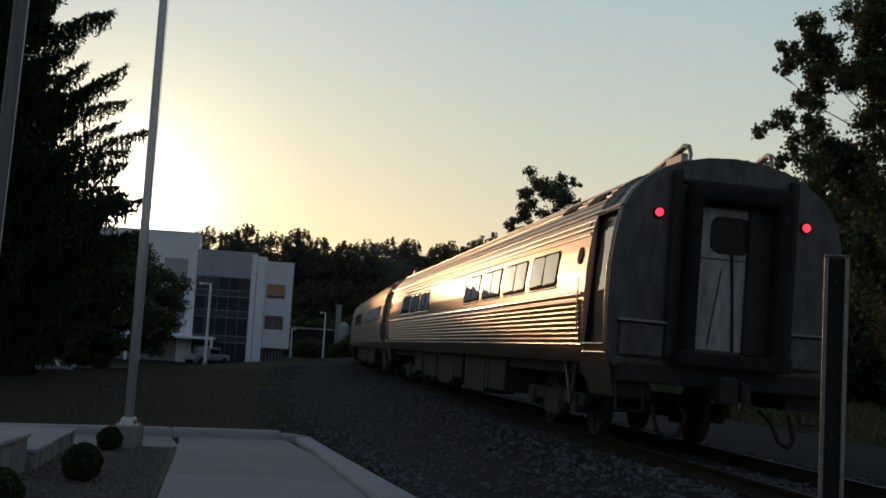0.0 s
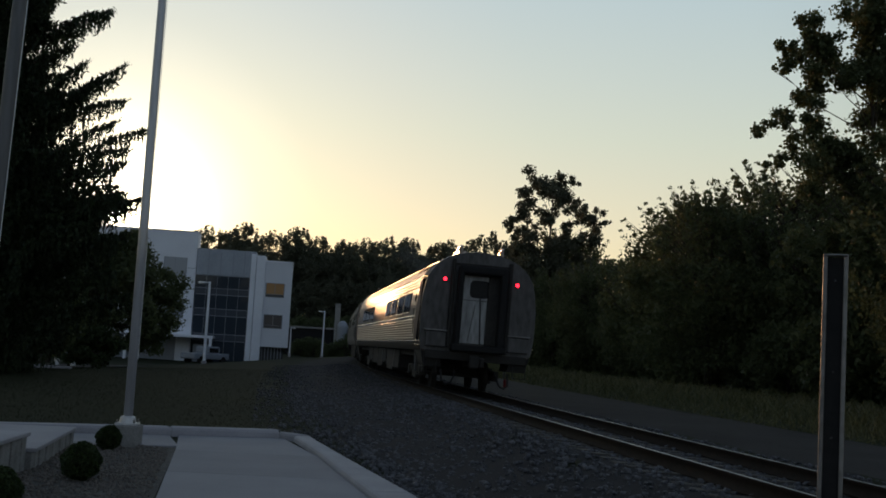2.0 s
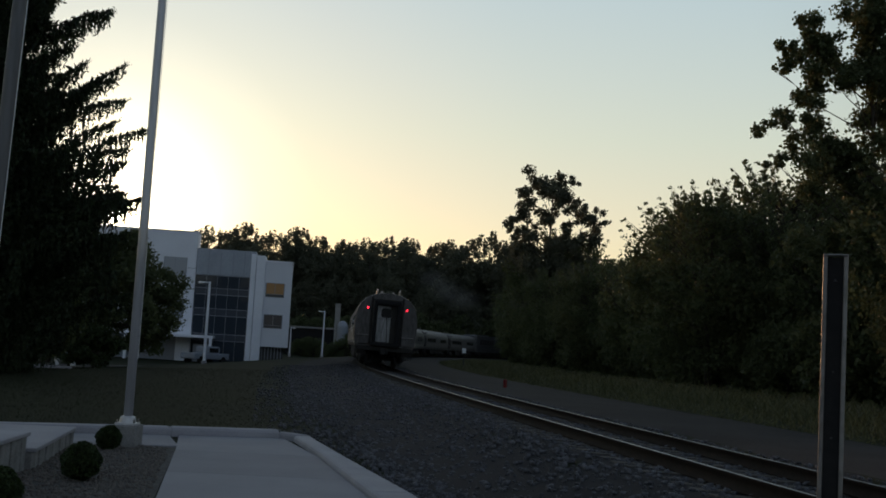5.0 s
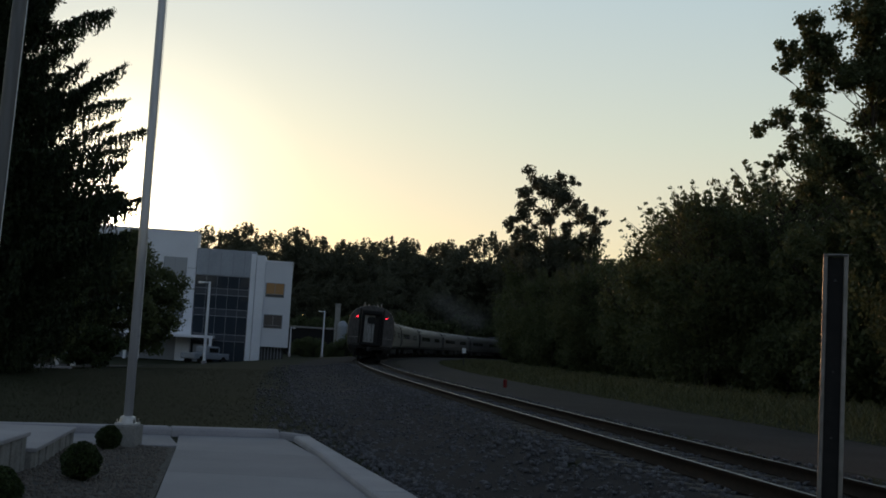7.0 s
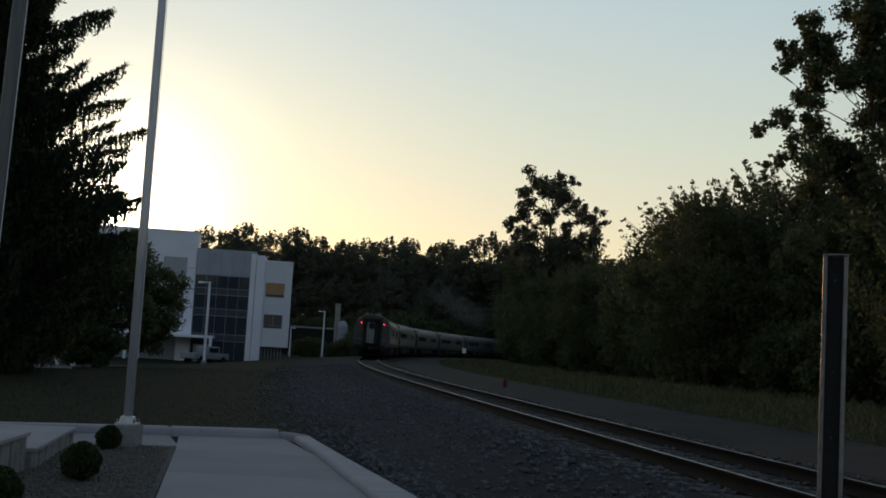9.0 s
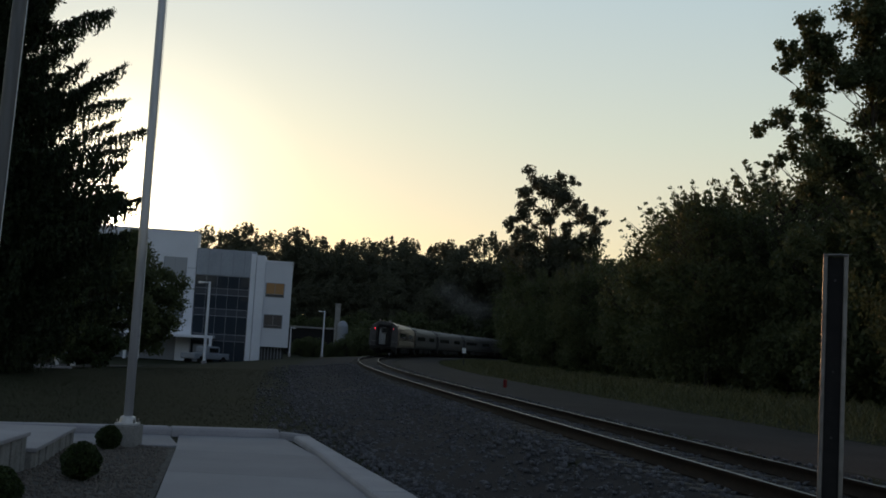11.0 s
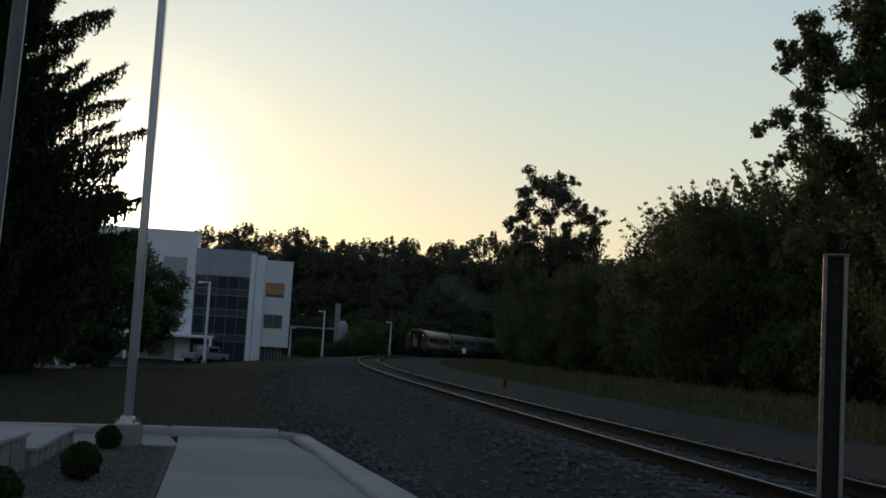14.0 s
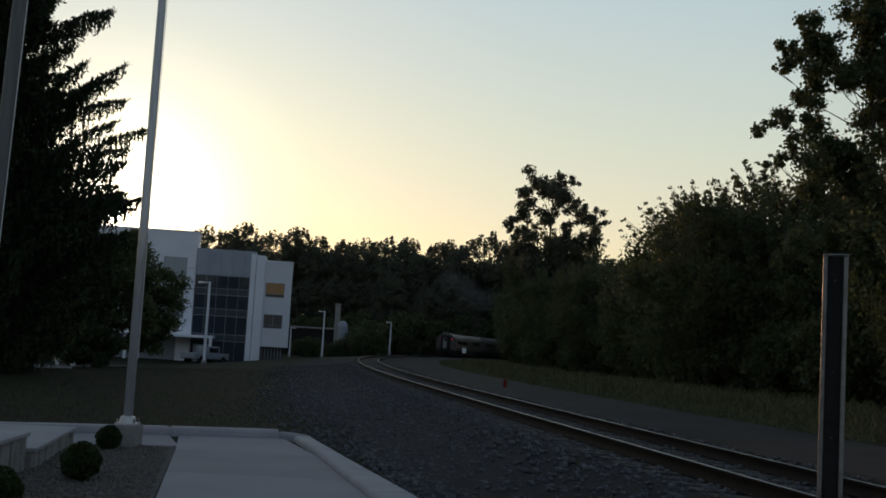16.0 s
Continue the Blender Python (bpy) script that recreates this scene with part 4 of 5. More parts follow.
    spots = [(20, 44, 1.05), (14.6, 61, 0.98), (18.3, 58, 1.12), (16.5, 70, 1.18), (20.5, 67, 1.22), (15.3, 81, 1.02), (20, 82, 1.25), (12.4, 92, 0.8), (14.6, 95, 0.95), (17.5, 100, 1.1), (11.2, 108, 0.85), (12.8, 116, 0.95), (16.8, 114, 1.12), (12.4, 130, 0.95), (11.8, 142, 0.9),
             (13.5, 140, 1.1), (17, 128, 1.05), (21.5, 110, 1.2), (24, 92, 1.3), (26, 74, 1.3), (26, 58, 1.2), (24, 40, 1.1), (17.5, 38, 0.62), (19, 33, 0.7), (22, 28, 0.9), (12.0, 152, 0.95), (15, 160, 1.1), (20, 150, 1.2), (16.5, 172, 1.0), (21, 168, 1.15), (24, 186, 1.1), (29, 180, 1.3), (27, 196, 1.1)]
    spots += [(12.6, 134, 1.4), (15.0, 136, 1.5), (19.5, 133, 1.5)]
    place_copies(bank, spots, 17)
    # low growth along the foot of the trees, and beyond the bend
    low = []
    for seed in (44, 45):
        g = np.random.default_rng(seed)
        low.append((make_tree("roadside_bush", round_clumps(g, 40, 0, 1.5, 1.9, 1.7, 0.45, 0.85, -1), 2.8, 0.05, 5000, 0.105, seed, LEAF, "low leafy bush at the foot of the trees", "bush", group="bushes along the gravel road"), 3))
    g = np.random.default_rng(61)
    spots = []
    for k in range(46):
        t = k / 45
        spots.append((float(np.interp(t, (0, 0.35, 0.6, 0.8, 1), (19, 14.2, 11.4, 10.6, 14.5))) + g.uniform(-0.2, 1.4), 27 + 150 * t + g.normal(0, 1), 0.8 + 0.6 * g.random()))
    for k in range(13):
        spots.append((-13 + 3.4 * k, 224 + 3.2 * k + g.normal(0, 1.5), 2.3 + 0.8 * g.random()))
    for k in range(9):
        spots.append((-36 + 3.0 * k, 233 + g.normal(0, 1), 2.2 + 0.6 * g.random()))
    for x, y, k in ((-20.2, 205, 0.8), (-18.6, 207, 0.9), (-16.6, 206, 1.2), (-14.8, 208, 1.7), (-22.6, 206, 1.2), (-25.0, 207, 1.1), (-13.2, 211, 1.9)):
        spots.append((x, y, k))
    place_copies(low, spots, 18)
    # the wooded rise beyond
    far = []
    for seed, h, r in ((51, 17, 5.5), (52, 20, 5.0), (53, 15, 6.0), (54, 19, 5.8)):
        g = np.random.default_rng(seed)
        clumps = round_clumps(g, 130, 0, h * 0.50, r, h * 0.49, 0.8, 1.9, -0.1)
        # twiggy leaders along the top
        for k in range(22):
            a, q = g.random() * 6.28, g.random() ** 0.6 * r * 0.8
            z = h * (0.99 - 0.28 * (q / r) ** 2)
            for j in range(3):
                clumps.append((q * math.cos(a), q * math.sin(a), z - 0.7 + 0.6 * j, 0.85 - 0.2 * j))
        far.append((make_tree("forest_tree", clumps, h * 0.95, 0.3, 9000, 0.25, seed, LEAF_HAZED, "full-grown leafy tree of the wooded rise", group="trees of the wooded rise", limbs=0), h))
    g = np.random.default_rng(77)
    spots = []
    for row, (y, h) in enumerate(((240, 0.80), (256, 0.98), (266, 1.03), (275, 1.08))):
        for k in range(26):
            x = -112 + 5.6 * k + g.normal(0, 1.2) + 2.8 * (row % 2)
            yy = y + g.normal(0, 3) + 22 * ease(0, 30, x)
            if row == 0 and -30 < x < -12:
                continue
            spots.append((x, yy, h * (0.9 + 0.24 * g.random()) * (0.5 if x < -58 else 1)))
    spots += [(4, 252, 1.2), (7.5, 256, 1.42), (10.5, 254, 1.5), (13.5, 258, 1.45), (17, 252, 1.3), (25, 236, 1.25), (31, 232, 1.2), (37, 226, 1.2), (-34, 262, 1.12), (-27, 260, 1.1), (-29, 247, 0.7), (-24.5, 246, 0.75), (-20, 247, 0.7), (-15, 246, 0.75)]
    for k in range(8):
        spots.append((34 + 7 * (k % 8) + g.normal(0, 2), 120 + 42 * (k // 8) + g.normal(0, 9), 0.75 + 0.2 * g.random()))
    # unseen trees right of the bend, added so that the cars' sides reflect dark
    for k in range(20):
        q = beside(206 + 7 * k, 13 + 10 * (k % 2) + g.normal(0, 1))
        spots.append((q.x, q.y, 0.75 + 0.2 * g.random()))
    # a farther row, added for the same dark reflections
    for k in range(18):
        spots.append((12 + 5.6 * k + g.normal(0, 1.5), 292 + g.normal(0, 5), 1.05 + 0.25 * g.random()))
    for k in range(8):
        spots.append((-75 + 4.2 * k, 160 + g.normal(0, 6), 0.5 + 0.12 * g.random()))
    place_copies(far, spots, 19)


def place_copies(kinds, spots, seed):
    """Stands copies of a few trees at the spots (x, y, size, and ground height where it is given)."""
    rnd = random.Random(seed)
    for i, spot in enumerate(spots):
        ob, h = kinds[i % len(kinds)]
        x, y, k = spot[:3]
        z = spot[3] if len(spot) > 3 else ground_z(x, y)
        m = pose(x, y, z - 0.1, 0, 0, rnd.uniform(0, 360))
        t = ob if i < len(kinds) else copy_thing(ob, m)
        t.matrix_basis = m
        t.scale = (k * rnd.uniform(0.9, 1.1), k * rnd.uniform(0.9, 1.1), k)


def build_weeds():
    """Rough grass and weeds between the road and the trees, and short blades on the lawn."""
    rng = np.random.default_rng(13)
    n = 60000
    s = -4 + 125 * rng.random(n) ** 1.3
    u = 6.3 + 7.5 * rng.random(n) ** 1.2
    base = np.array([beside(a, b) for a, b in zip(s, u)])
    base[:, 2] = [ground_z(x, y) for x, y, _ in base]
    h = (0.08 + 0.40 * rng.random(n) ** 2.5) * np.clip((u - 5.8) / 3.0, 0.3, 1.2)
    make_blades("roadside_weeds", base, h, 0.013, rng, WEED, "rough pale grass and weeds along the road")
    n = 60000
    s, u = 0 + 44 * rng.random(n) ** 1.5, -4.0 - 13.4 * rng.random(n) ** 0.85
    base = np.array([beside(a, b) for a, b in zip(s, u)])
    base = base[[y > 18.55 + 0.45 * (min(x, -2.2) + 2.2) for x, y, _ in base]]
    base[:, 2] = [ground_z(a, b) for a, b, _ in base]
    h = 0.015 + 0.05 * rng.random(len(base)) ** 2
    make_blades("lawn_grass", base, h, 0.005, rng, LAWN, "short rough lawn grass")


def make_blades(name, base, h, width, rng, mat, label):
    n = len(base)
    a = rng.random(n) * 6.283
    side = np.stack([np.cos(a), np.sin(a), np.zeros(n)], 1) * (width * (1 + 3 * h))[:, None]
    lean = np.stack([rng.normal(0, 0.7, n) * h, rng.normal(0, 0.7, n) * h, h], 1)
    v = np.stack([base - side, base + side, base + lean], 1).reshape(-1, 3)
    ob = place(name, arrays(name, v, np.arange(3 * n).reshape(-1, 3)), mat)
    tagged(ob, label, "grass", kind="stuff")


# ---- the paved corner in front ----
def build_pavement():
    # the walk in separate slabs, with open joints between them
    pave = empty("pavement", label="pale smooth concrete walk with narrow joints", category="pavement", kind="structure")
    left = [(-3.97, 17.85), (-3.42, 15.2), (-2.98, 12.9), (-2.54, 10.6), (-1.9, 7.3), (-1.2, 3.8), (-0.4, 0.0), (0.9, -6.0)]
    right = [(-2.32, 17.90), (-1.53, 15.45), (-0.94, 13.0), (-0.43, 10.9), (0.4, 7.4), (1.25, 3.8), (2.1, 0.0), (3.4, -6.0)]
    for i in range(len(left) - 1):
        a, b, c, e = left[i], right[i], right[i + 1], left[i + 1]
        g = 0.006
        part("slab", prism(bmesh.new(), [(e[0], e[1] + g), (c[0], c[1] + g), (b[0], b[1] - g), (a[0], a[1] - g)], -0.12, 0.0, 0.008), CONCRETE, pave)
    back = [(-13.0, 13.3), (-10.0, 14.65), (-7.0, 16.05), (-4.02, 17.42)]
    front = [(-12.4, 11.8), (-9.4, 13.15), (-6.4, 14.6), (-3.50, 15.82)]
    for i in range(3):
        part("slab", prism(bmesh.new(), [front[i], (front[i + 1][0] - 0.012, front[i + 1][1]), (back[i + 1][0] - 0.012, back[i + 1][1]), back[i]], -0.12, 0.002, 0.008), CONCRETE, pave)
    # raised kerb round the walk's outer side, in lengths
    run = [(-13.0, 13.32), (-10.0, 14.68), (-7.0, 16.08), (-4.0, 17.46), (-2.42, 18.02), (-2.16, 17.80), (-1.58, 15.69), (-1.09, 13.62), (-0.59, 11.59), (0.42, 7.4), (1.28, 3.8), (2.14, 0.0), (3.45, -6.0)]
    kerb = empty("kerb", label="pale raised concrete kerb round the walk", category="kerb", kind="structure")
    widths = [0.28, 0.28, 0.28, 0.28, 0.28, 0.27, 0.27, 0.36, 0.44, 0.48, 0.5, 0.5, 0.5]
    tops = [0.12, 0.12, 0.12, 0.12, 0.09, 0.07, 0.07, 0.07, 0.07, 0.07, 0.07, 0.07]
    normals = []
    for i in range(len(run)):
        d = Vector((run[min(i + 1, len(run) - 1)][0] - run[max(i - 1, 0)][0], run[min(i + 1, len(run) - 1)][1] - run[max(i - 1, 0)][1])).normalized()
        normals.append((-d.y, d.x))
    outer = [(x + n[0] * w, y + n[1] * w) for (x, y), n, w in zip(run, normals, widths)]
    for i in range(len(run) - 1):
        t = 0.004 / max(0.1, (Vector(run[i + 1]) - Vector(run[i])).length)
        lerp = lambda p, q, k: (p[0] + (q[0] - p[0]) * k, p[1] + (q[1] - p[1]) * k)
        part("kerbstone", prism(bmesh.new(), [lerp(run[i], run[i + 1], t), lerp(run[i], run[i + 1], 1 - t), lerp(outer[i], outer[i + 1], 1 - t), lerp(outer[i], outer[i + 1], t)], -0.2, tops[i], 0.045), KERB, kerb)
    # gravel bed inside the corner
    bed = place("planting_bed", arrays("planting_bed", [(-3.52, 15.75, -0.015), (-2.56, 10.6, -0.015), (-1.2, 3.7, -0.015), (-6.5, 3.7, -0.015), (-8.0, 13.7, -0.015)], [(0, 1, 2, 3, 4)]), GRAVEL_BED)
    tagged(bed, "grey pea gravel planting bed beside the walk", "gravel bed", kind="structure")
    rng = np.random.default_rng(6)
    n = 5600
    t, q = rng.random(n), rng.random(n)
    y = 8.5 + 7.1 * t
    x = -2.35 - (y - 9.7) * 0.196 - 0.08 - 2.6 * q
    r = 0.008 + 0.012 * rng.random(n)
    cube = np.array([(a, b, c) for a in (-1, 1) for b in (-1, 1) for c in (-1, 1)], float)
    quads = np.array([(0, 1, 3, 2), (4, 6, 7, 5), (0, 4, 5, 1), (2, 3, 7, 6), (0, 2, 6, 4), (1, 5, 7, 3)])
    v = cube[None] * (0.6 + 0.5 * rng.random((n, 8, 3))) * r[:, None, None] + np.stack([x, y, -0.01 + 0 * x], 1)[:, None]
    ob = place("bed_stones", arrays("bed_stones", v.reshape(-1, 3), (quads[None] + 8 * np.arange(n)[:, None, None]).reshape(-1, 4)), PEA)
    tagged(ob, "small loose stones on the planting bed", "gravel", kind="stuff")


def build_planter(corner, end, height, label):
    """A low wall of upright split blocks under a pale cap; the face runs from corner to end."""
    wall = empty("planter_wall", label=label, category="planter wall", group="low block walls")
    a, b = Vector((*corner, 0)), Vector((*end, 0))
    along = (b - a).normalized()
    left = Vector((along.y, -along.x, 0))
    if left.x > 0:
        left = -left
    ln = (b - a).length
    rnd = random.Random(int(ln * 100))
    frame3 = Matrix((( along.x, left.x, 0, a.x), (along.y, left.y, 0, a.y), (0, 0, 1, 0), (0, 0, 0, 1)))
    n = int(ln / 0.2)
    for i in range(n):
        d = rnd.uniform(-0.012, 0.012)
        part("block", boxed(i * ln / n + 0.012, (i + 1) * ln / n - 0.012, 0.03 + d, 0.3, -0.1, height - 0.05, bevel=0.012, m=frame3), BLOCK, wall)
    part("core", boxed(0.02, ln - 0.02, 0.05, 2.4, -0.1, height - 0.06, m=frame3), BLOCK, wall)
    part("cap", boxed(-0.02, ln, 0.0, 2.45, height - 0.05, height, bevel=0.012, m=frame3), KERB, wall, "pale smooth concrete cap")


def build_bush(x, y, r, label):
    rng = np.random.default_rng(int(abs(x * 100)))
    bush = empty("clipped_bush", pose(x, y, -0.01), label=label, category="bush", group="clipped bushes in the bed")
    part("stem", tube(bmesh.new(), [(0, 0, -0.02), (0.01, 0, r * 0.5), (0, 0.01, r)], [0.025, 0.02, 0.012], 7), BARK, bush)
    n = 5200
    d = rng.normal(size=(n, 3))
    d /= np.linalg.norm(d, axis=1)[:, None]
    lump = 1 + 0.07 * np.sin(5 * d[:, 0] + 1) * np.cos(4 * d[:, 1]) + 0.05 * np.sin(9 * d[:, 2])
    p = d * (r * lump * (0.82 + 0.2 * rng.random(n) ** 0.5))[:, None] * np.array([1, 1, 0.95]) + np.array([0, 0, r * 0.97])
    v, f = leaf_quads(p, 0.022, rng)
    place("foliage", arrays("foliage", v, f), BOX_LEAF, bush, "tight dark clipped leaves")
    bm = bmesh.new()
    bmesh.ops.create_icosphere(bm, subdivisions=3, radius=r * 0.84, matrix=Matrix.Translation((0, 0, r * 0.97)))
    for vert in bm.verts:
        vert.co += Vector(rng.normal(0, 0.012, 3))
    part("inner_growth", bm, BARK, bush)


def build_flagpole(x, y, base, radius, top, block, label, lean=0.0, mat=None):
    pole = empty("flagpole", pose(x, y, 0), label=label, category="flagpole", group="aluminium flagpoles")
    if block:
        part("footing", boxed(-0.18, 0.17, -0.2, 0.2, -0.1, base, bevel=0.015), BLOCK, pole, "dark concrete footing block")
        part("base_plate", boxed(-0.14, 0.14, -0.14, 0.14, base, base + 0.03, bevel=0.006), ALUMINIUM, pole)
        part("base_collar", tube(bmesh.new(), [(0, 0, base + 0.03), (0, 0, base + 0.10), (0, 0, base + 0.12)], [0.115, 0.105, 0.075], 20), ALUMINIUM, pole, "flared collar at the foot")
        for dx in (-0.115, 0.115):
            for dy in (-0.115, 0.115):
                part("bolt", tube(bmesh.new(), [(dx, dy, base + 0.03), (dx, dy, base + 0.075)], 0.014, 6), GALV, pole)
    part("shaft", tube(bmesh.new(), [(lean * t, 0, base + (top - base) * t) for t in (0, 0.25, 0.5, 0.75, 1)], [radius, radius, radius * 0.92, radius * 0.78, radius * 0.55], 24), mat or ALUMINIUM, pole, "smooth grey metal shaft", smooth=True)
    part("halyard", tube(bmesh.new(), [(radius + 0.012, -0.01, base + 0.9), (radius + 0.012 + lean * 0.5, -0.01, (base + top) / 2), (radius * 0.6 + 0.012 + lean, -0.01, top - 0.1)], 0.004, 5), WHITE_PAINT, pole)


def build_post():
    """A channel-section marker post: two pale flanges and a dark web, with a rounded head."""
    post = empty("marker_post", pose(1.513, 4.3, 0, 0, 0, -19), label="square metal channel post with pale edges and a dark web", category="post")
    top = 1.995
    part("web", boxed(-0.040, 0.040, 0.0, 0.012, -0.3, top - 0.006, bevel=0.002), BLACK, post, "dark recessed web")
    for side in (-1, 1):
        part("flange", boxed(side * 0.0375 - 0.0085, side * 0.0375 + 0.0085, -0.012, 0.03, -0.3, top, bevel=0.004), GALV, post, "dull galvanised flange")
    part("head", boxed(-0.046, 0.046, -0.022, 0.03, top, top + 0.006, bevel=0.002), GALV, post)
    for z in (1.3, 1.55, 1.9):
        part("bolt_hole", tube(bmesh.new(), [(0, -0.004, z), (0, 0.004, z)], 0.005, 8), DARK_METAL, post)


# ---- the building, lamps and distant things ----
def build_office():
    """A white three-storey block with a glazed middle bay; its front faces the line."""
    turn = 7.6
    house = empty("office_building", pose(-26.3, 120, -1.3, 0, 0, turn), label="white panelled three-storey office building with a glazed stair bay", category="building")
    B = lambda x0, x1, y0, y1, z0, z1, bv=0.0: boxed(x0, x1, y0, y1, z0, z1, bevel=bv)
    # left block, raised above a recessed ground floor
    left = part("left_wall", B(-22, 0.0, 0, 4.0, 2.55, 13.75, 0.03), WHITE_PANEL, house, "tall white panelled block")
    part("parapet", B(-22.1, 0.03, -0.05, 4.05, 13.75, 13.9, 0.02), WHITE_PANEL, house)
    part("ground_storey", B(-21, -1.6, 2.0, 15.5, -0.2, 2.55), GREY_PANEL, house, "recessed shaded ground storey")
    part("pier", B(-1.55, 0.0, 0.05, 3.0, -0.2, 2.55, 0.02), WHITE_PANEL, house)
    for x in (-18, -13, -8):
        part("column", B(x - 0.2, x + 0.2, 0.3, 0.7, -0.2, 2.55, 0.03), MULLION, house)
    for z0, z1 in ((8.8, 11.0), (4.5, 6.5)):
        for x in (-3.4, -7.6, -11.8, -16.0):
            w = part("window", B(x, x + 2.45, -0.06, 0.04, z0, z1, 0.015), MULLION, house, "wide window with a thin frame")
            for k in range(2):
                part("pane", B(x + 0.08 + 1.16 * k, x + 1.18 + 1.16 * k, -0.075, -0.03, z0 + 0.08, z1 - 0.08), PALE_GLASS, w)
    for z in (6.1, 9.9):
        part("panel_joint", B(-22, 0, -0.012, 0.02, z, z + 0.04), GREY_PANEL, house)
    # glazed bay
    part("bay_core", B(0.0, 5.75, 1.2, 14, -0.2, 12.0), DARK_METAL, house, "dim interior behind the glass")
    part("bay_head", B(0.02, 6.3, 0.1, 14.2, 9.35, 12.15, 0.02), GREY_PANEL, house, "blue-grey metal panels above the glass")
    for x in (1.3, 2.6, 3.9, 5.1):
        part("panel_joint", B(x - 0.025, x + 0.025, 0.075, 0.13, 9.4, 12.1), MULLION, house)
    rows = (-0.1, 2.35, 3.05, 5.0, 5.75, 7.25, 7.95, 9.3)
    cols = (0.05, 1.2, 2.35, 3.5, 4.65, 5.75)
    bay = empty("curtain_wall")
    bay.parent = house
    for a, b in zip(rows, rows[1:]):
        for c, e in zip(cols, cols[1:]):
            part("pane", B(c + 0.04, e - 0.04, 0.16, 0.2, a + 0.04, b - 0.04), FACADE_GLASS if b - a > 1 else SPANDREL, bay)
    for z in rows:
        part("transom", B(0.0, 5.8, 0.10, 0.24, z - 0.035, z + 0.035, 0.01), MULLION, bay)
    for x in cols:
        part("mullion", B(x - 0.02, x + 0.02, 0.12, 0.24, -0.1, 9.3, 0.005), MULLION, bay)
    part("bay_fin", B(5.8, 6.35, -0.1, 14, -0.2, 11.9, 0.02), WHITE_PANEL, house)
    part("fin_slab", B(6.4, 7.35, -0.3, 14, -0.2, 11.75, 0.02), WHITE_PANEL, house, "narrow white fin wall")
    # right wing over a recessed base
    part("right_wall", B(7.35, 10.3, 0.0, 14, 2.0, 11.15, 0.03), WHITE_PANEL, house, "white panelled wing raised above its base")
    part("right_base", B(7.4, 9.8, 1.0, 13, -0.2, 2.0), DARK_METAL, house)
    part("parapet", B(7.3, 10.36, -0.06, 14.1, 11.15, 11.3, 0.02), WHITE_PANEL, house)
    for k in range(7):
        part("base_slat", B(7.5 + 0.34 * k, 7.6 + 0.34 * k, 0.8, 0.95, -0.2, 2.0), MULLION, house)
    for z0, z1, mats in ((7.35, 8.9, True), (4.0, 5.5, False)):
        w = part("window", B(7.35 + 0.18, 9.55, -0.05, 0.05, z0, z1, 0.01), MULLION, house, "wide window in the white wing")
        for k in range(2):
            part("pane", B(7.6 + 0.96 * k, 8.5 + 0.96 * k, -0.07, -0.02, z0 + 0.35, z1 - 0.06), SUNSET_GLASS if mats else FACADE_GLASS, w)
        part("pane", B(7.6, 9.46, -0.07, -0.02, z0 + 0.06, z0 + 0.30), FACADE_GLASS, w)
    # entrance canopy
    part("canopy", B(-6.5, 2.55, -3.2, 0.0, 2.55, 2.85, 0.03), WHITE_PANEL, house, "thin white entrance canopy")
    for x in (-6.3, 2.3):
        part("canopy_post", B(x - 0.14, x + 0.14, -3.1, -2.8, -0.2, 2.55, 0.02), WHITE_PANEL, house)
    part("entrance_frame", B(0.35, 2.1, -0.4, -0.3, -0.1, 1.9, 0.02), MULLION, house)


def build_lamp(x, y, z, height, arm, label):
    """A slim street lamp with a flat box head on a short arm."""
    lamp = empty("street_lamp", pose(x, y, z), label=label, category="street lamp", group="parking lot lamps")
    part("base", tube(bmesh.new(), [(0, 0, -0.2), (0, 0, 0.55)], 0.24, 14), KERB, lamp)
    part("pole", tube(bmesh.new(), [(0, 0, 0.5), (0, 0, height * 0.6), (0, 0, height)], [0.125, 0.115, 0.10], 12), WHITE_PANEL, lamp)
    part("arm", boxed(min(0, arm), max(0, arm), -0.05, 0.05, height - 0.14, height - 0.03, bevel=0.02), WHITE_PANEL, lamp)
    part("head", boxed(min(arm, arm * 1.9), max(arm, arm * 1.9), -0.22, 0.22, height - 0.2, height - 0.01, bevel=0.04), WHITE_PAINT, lamp, "flat box lamp head")


def build_pickup(x, y, z, turn):
    """A parked pale grey pickup truck."""
    car = empty("pickup_truck", pose(x, y, z, 0, 0, turn), label="dull silver pickup truck parked by the office entrance", category="car")
    bm = boxed(-2.7, 2.7, -0.95, 0.95, 0.45, 1.05, bevel=0.1)
    part("body", bm, GREY_PANEL, car)
    bm = boxed(-0.6, 1.3, -0.85, 0.85, 1.0, 1.75, bevel=0.18)
    part("cab", bm, GREY_PANEL, car)
    for side in (-1, 1):
        part("window", boxed(-0.4, 1.0, side * 0.86 - 0.01, side * 0.86 + 0.01, 1.15, 1.6, bevel=0.005), TRAIN_GLASS, car)
        for dx in (-1.7, 1.75):
            part("wheel", tube(bmesh.new(), [(dx, side * 0.72, 0.38), (dx, side * 0.96, 0.38)], 0.38, 18), BLACK, car)
    part("windscreen", boxed(1.24, 1.3, -0.7, 0.7, 1.12, 1.62, bevel=0.01), TRAIN_GLASS, car)
    part("tailgate", boxed(-2.74, -2.70, -0.85, 0.85, 0.55, 1.0, bevel=0.01), GREY_PANEL, car)


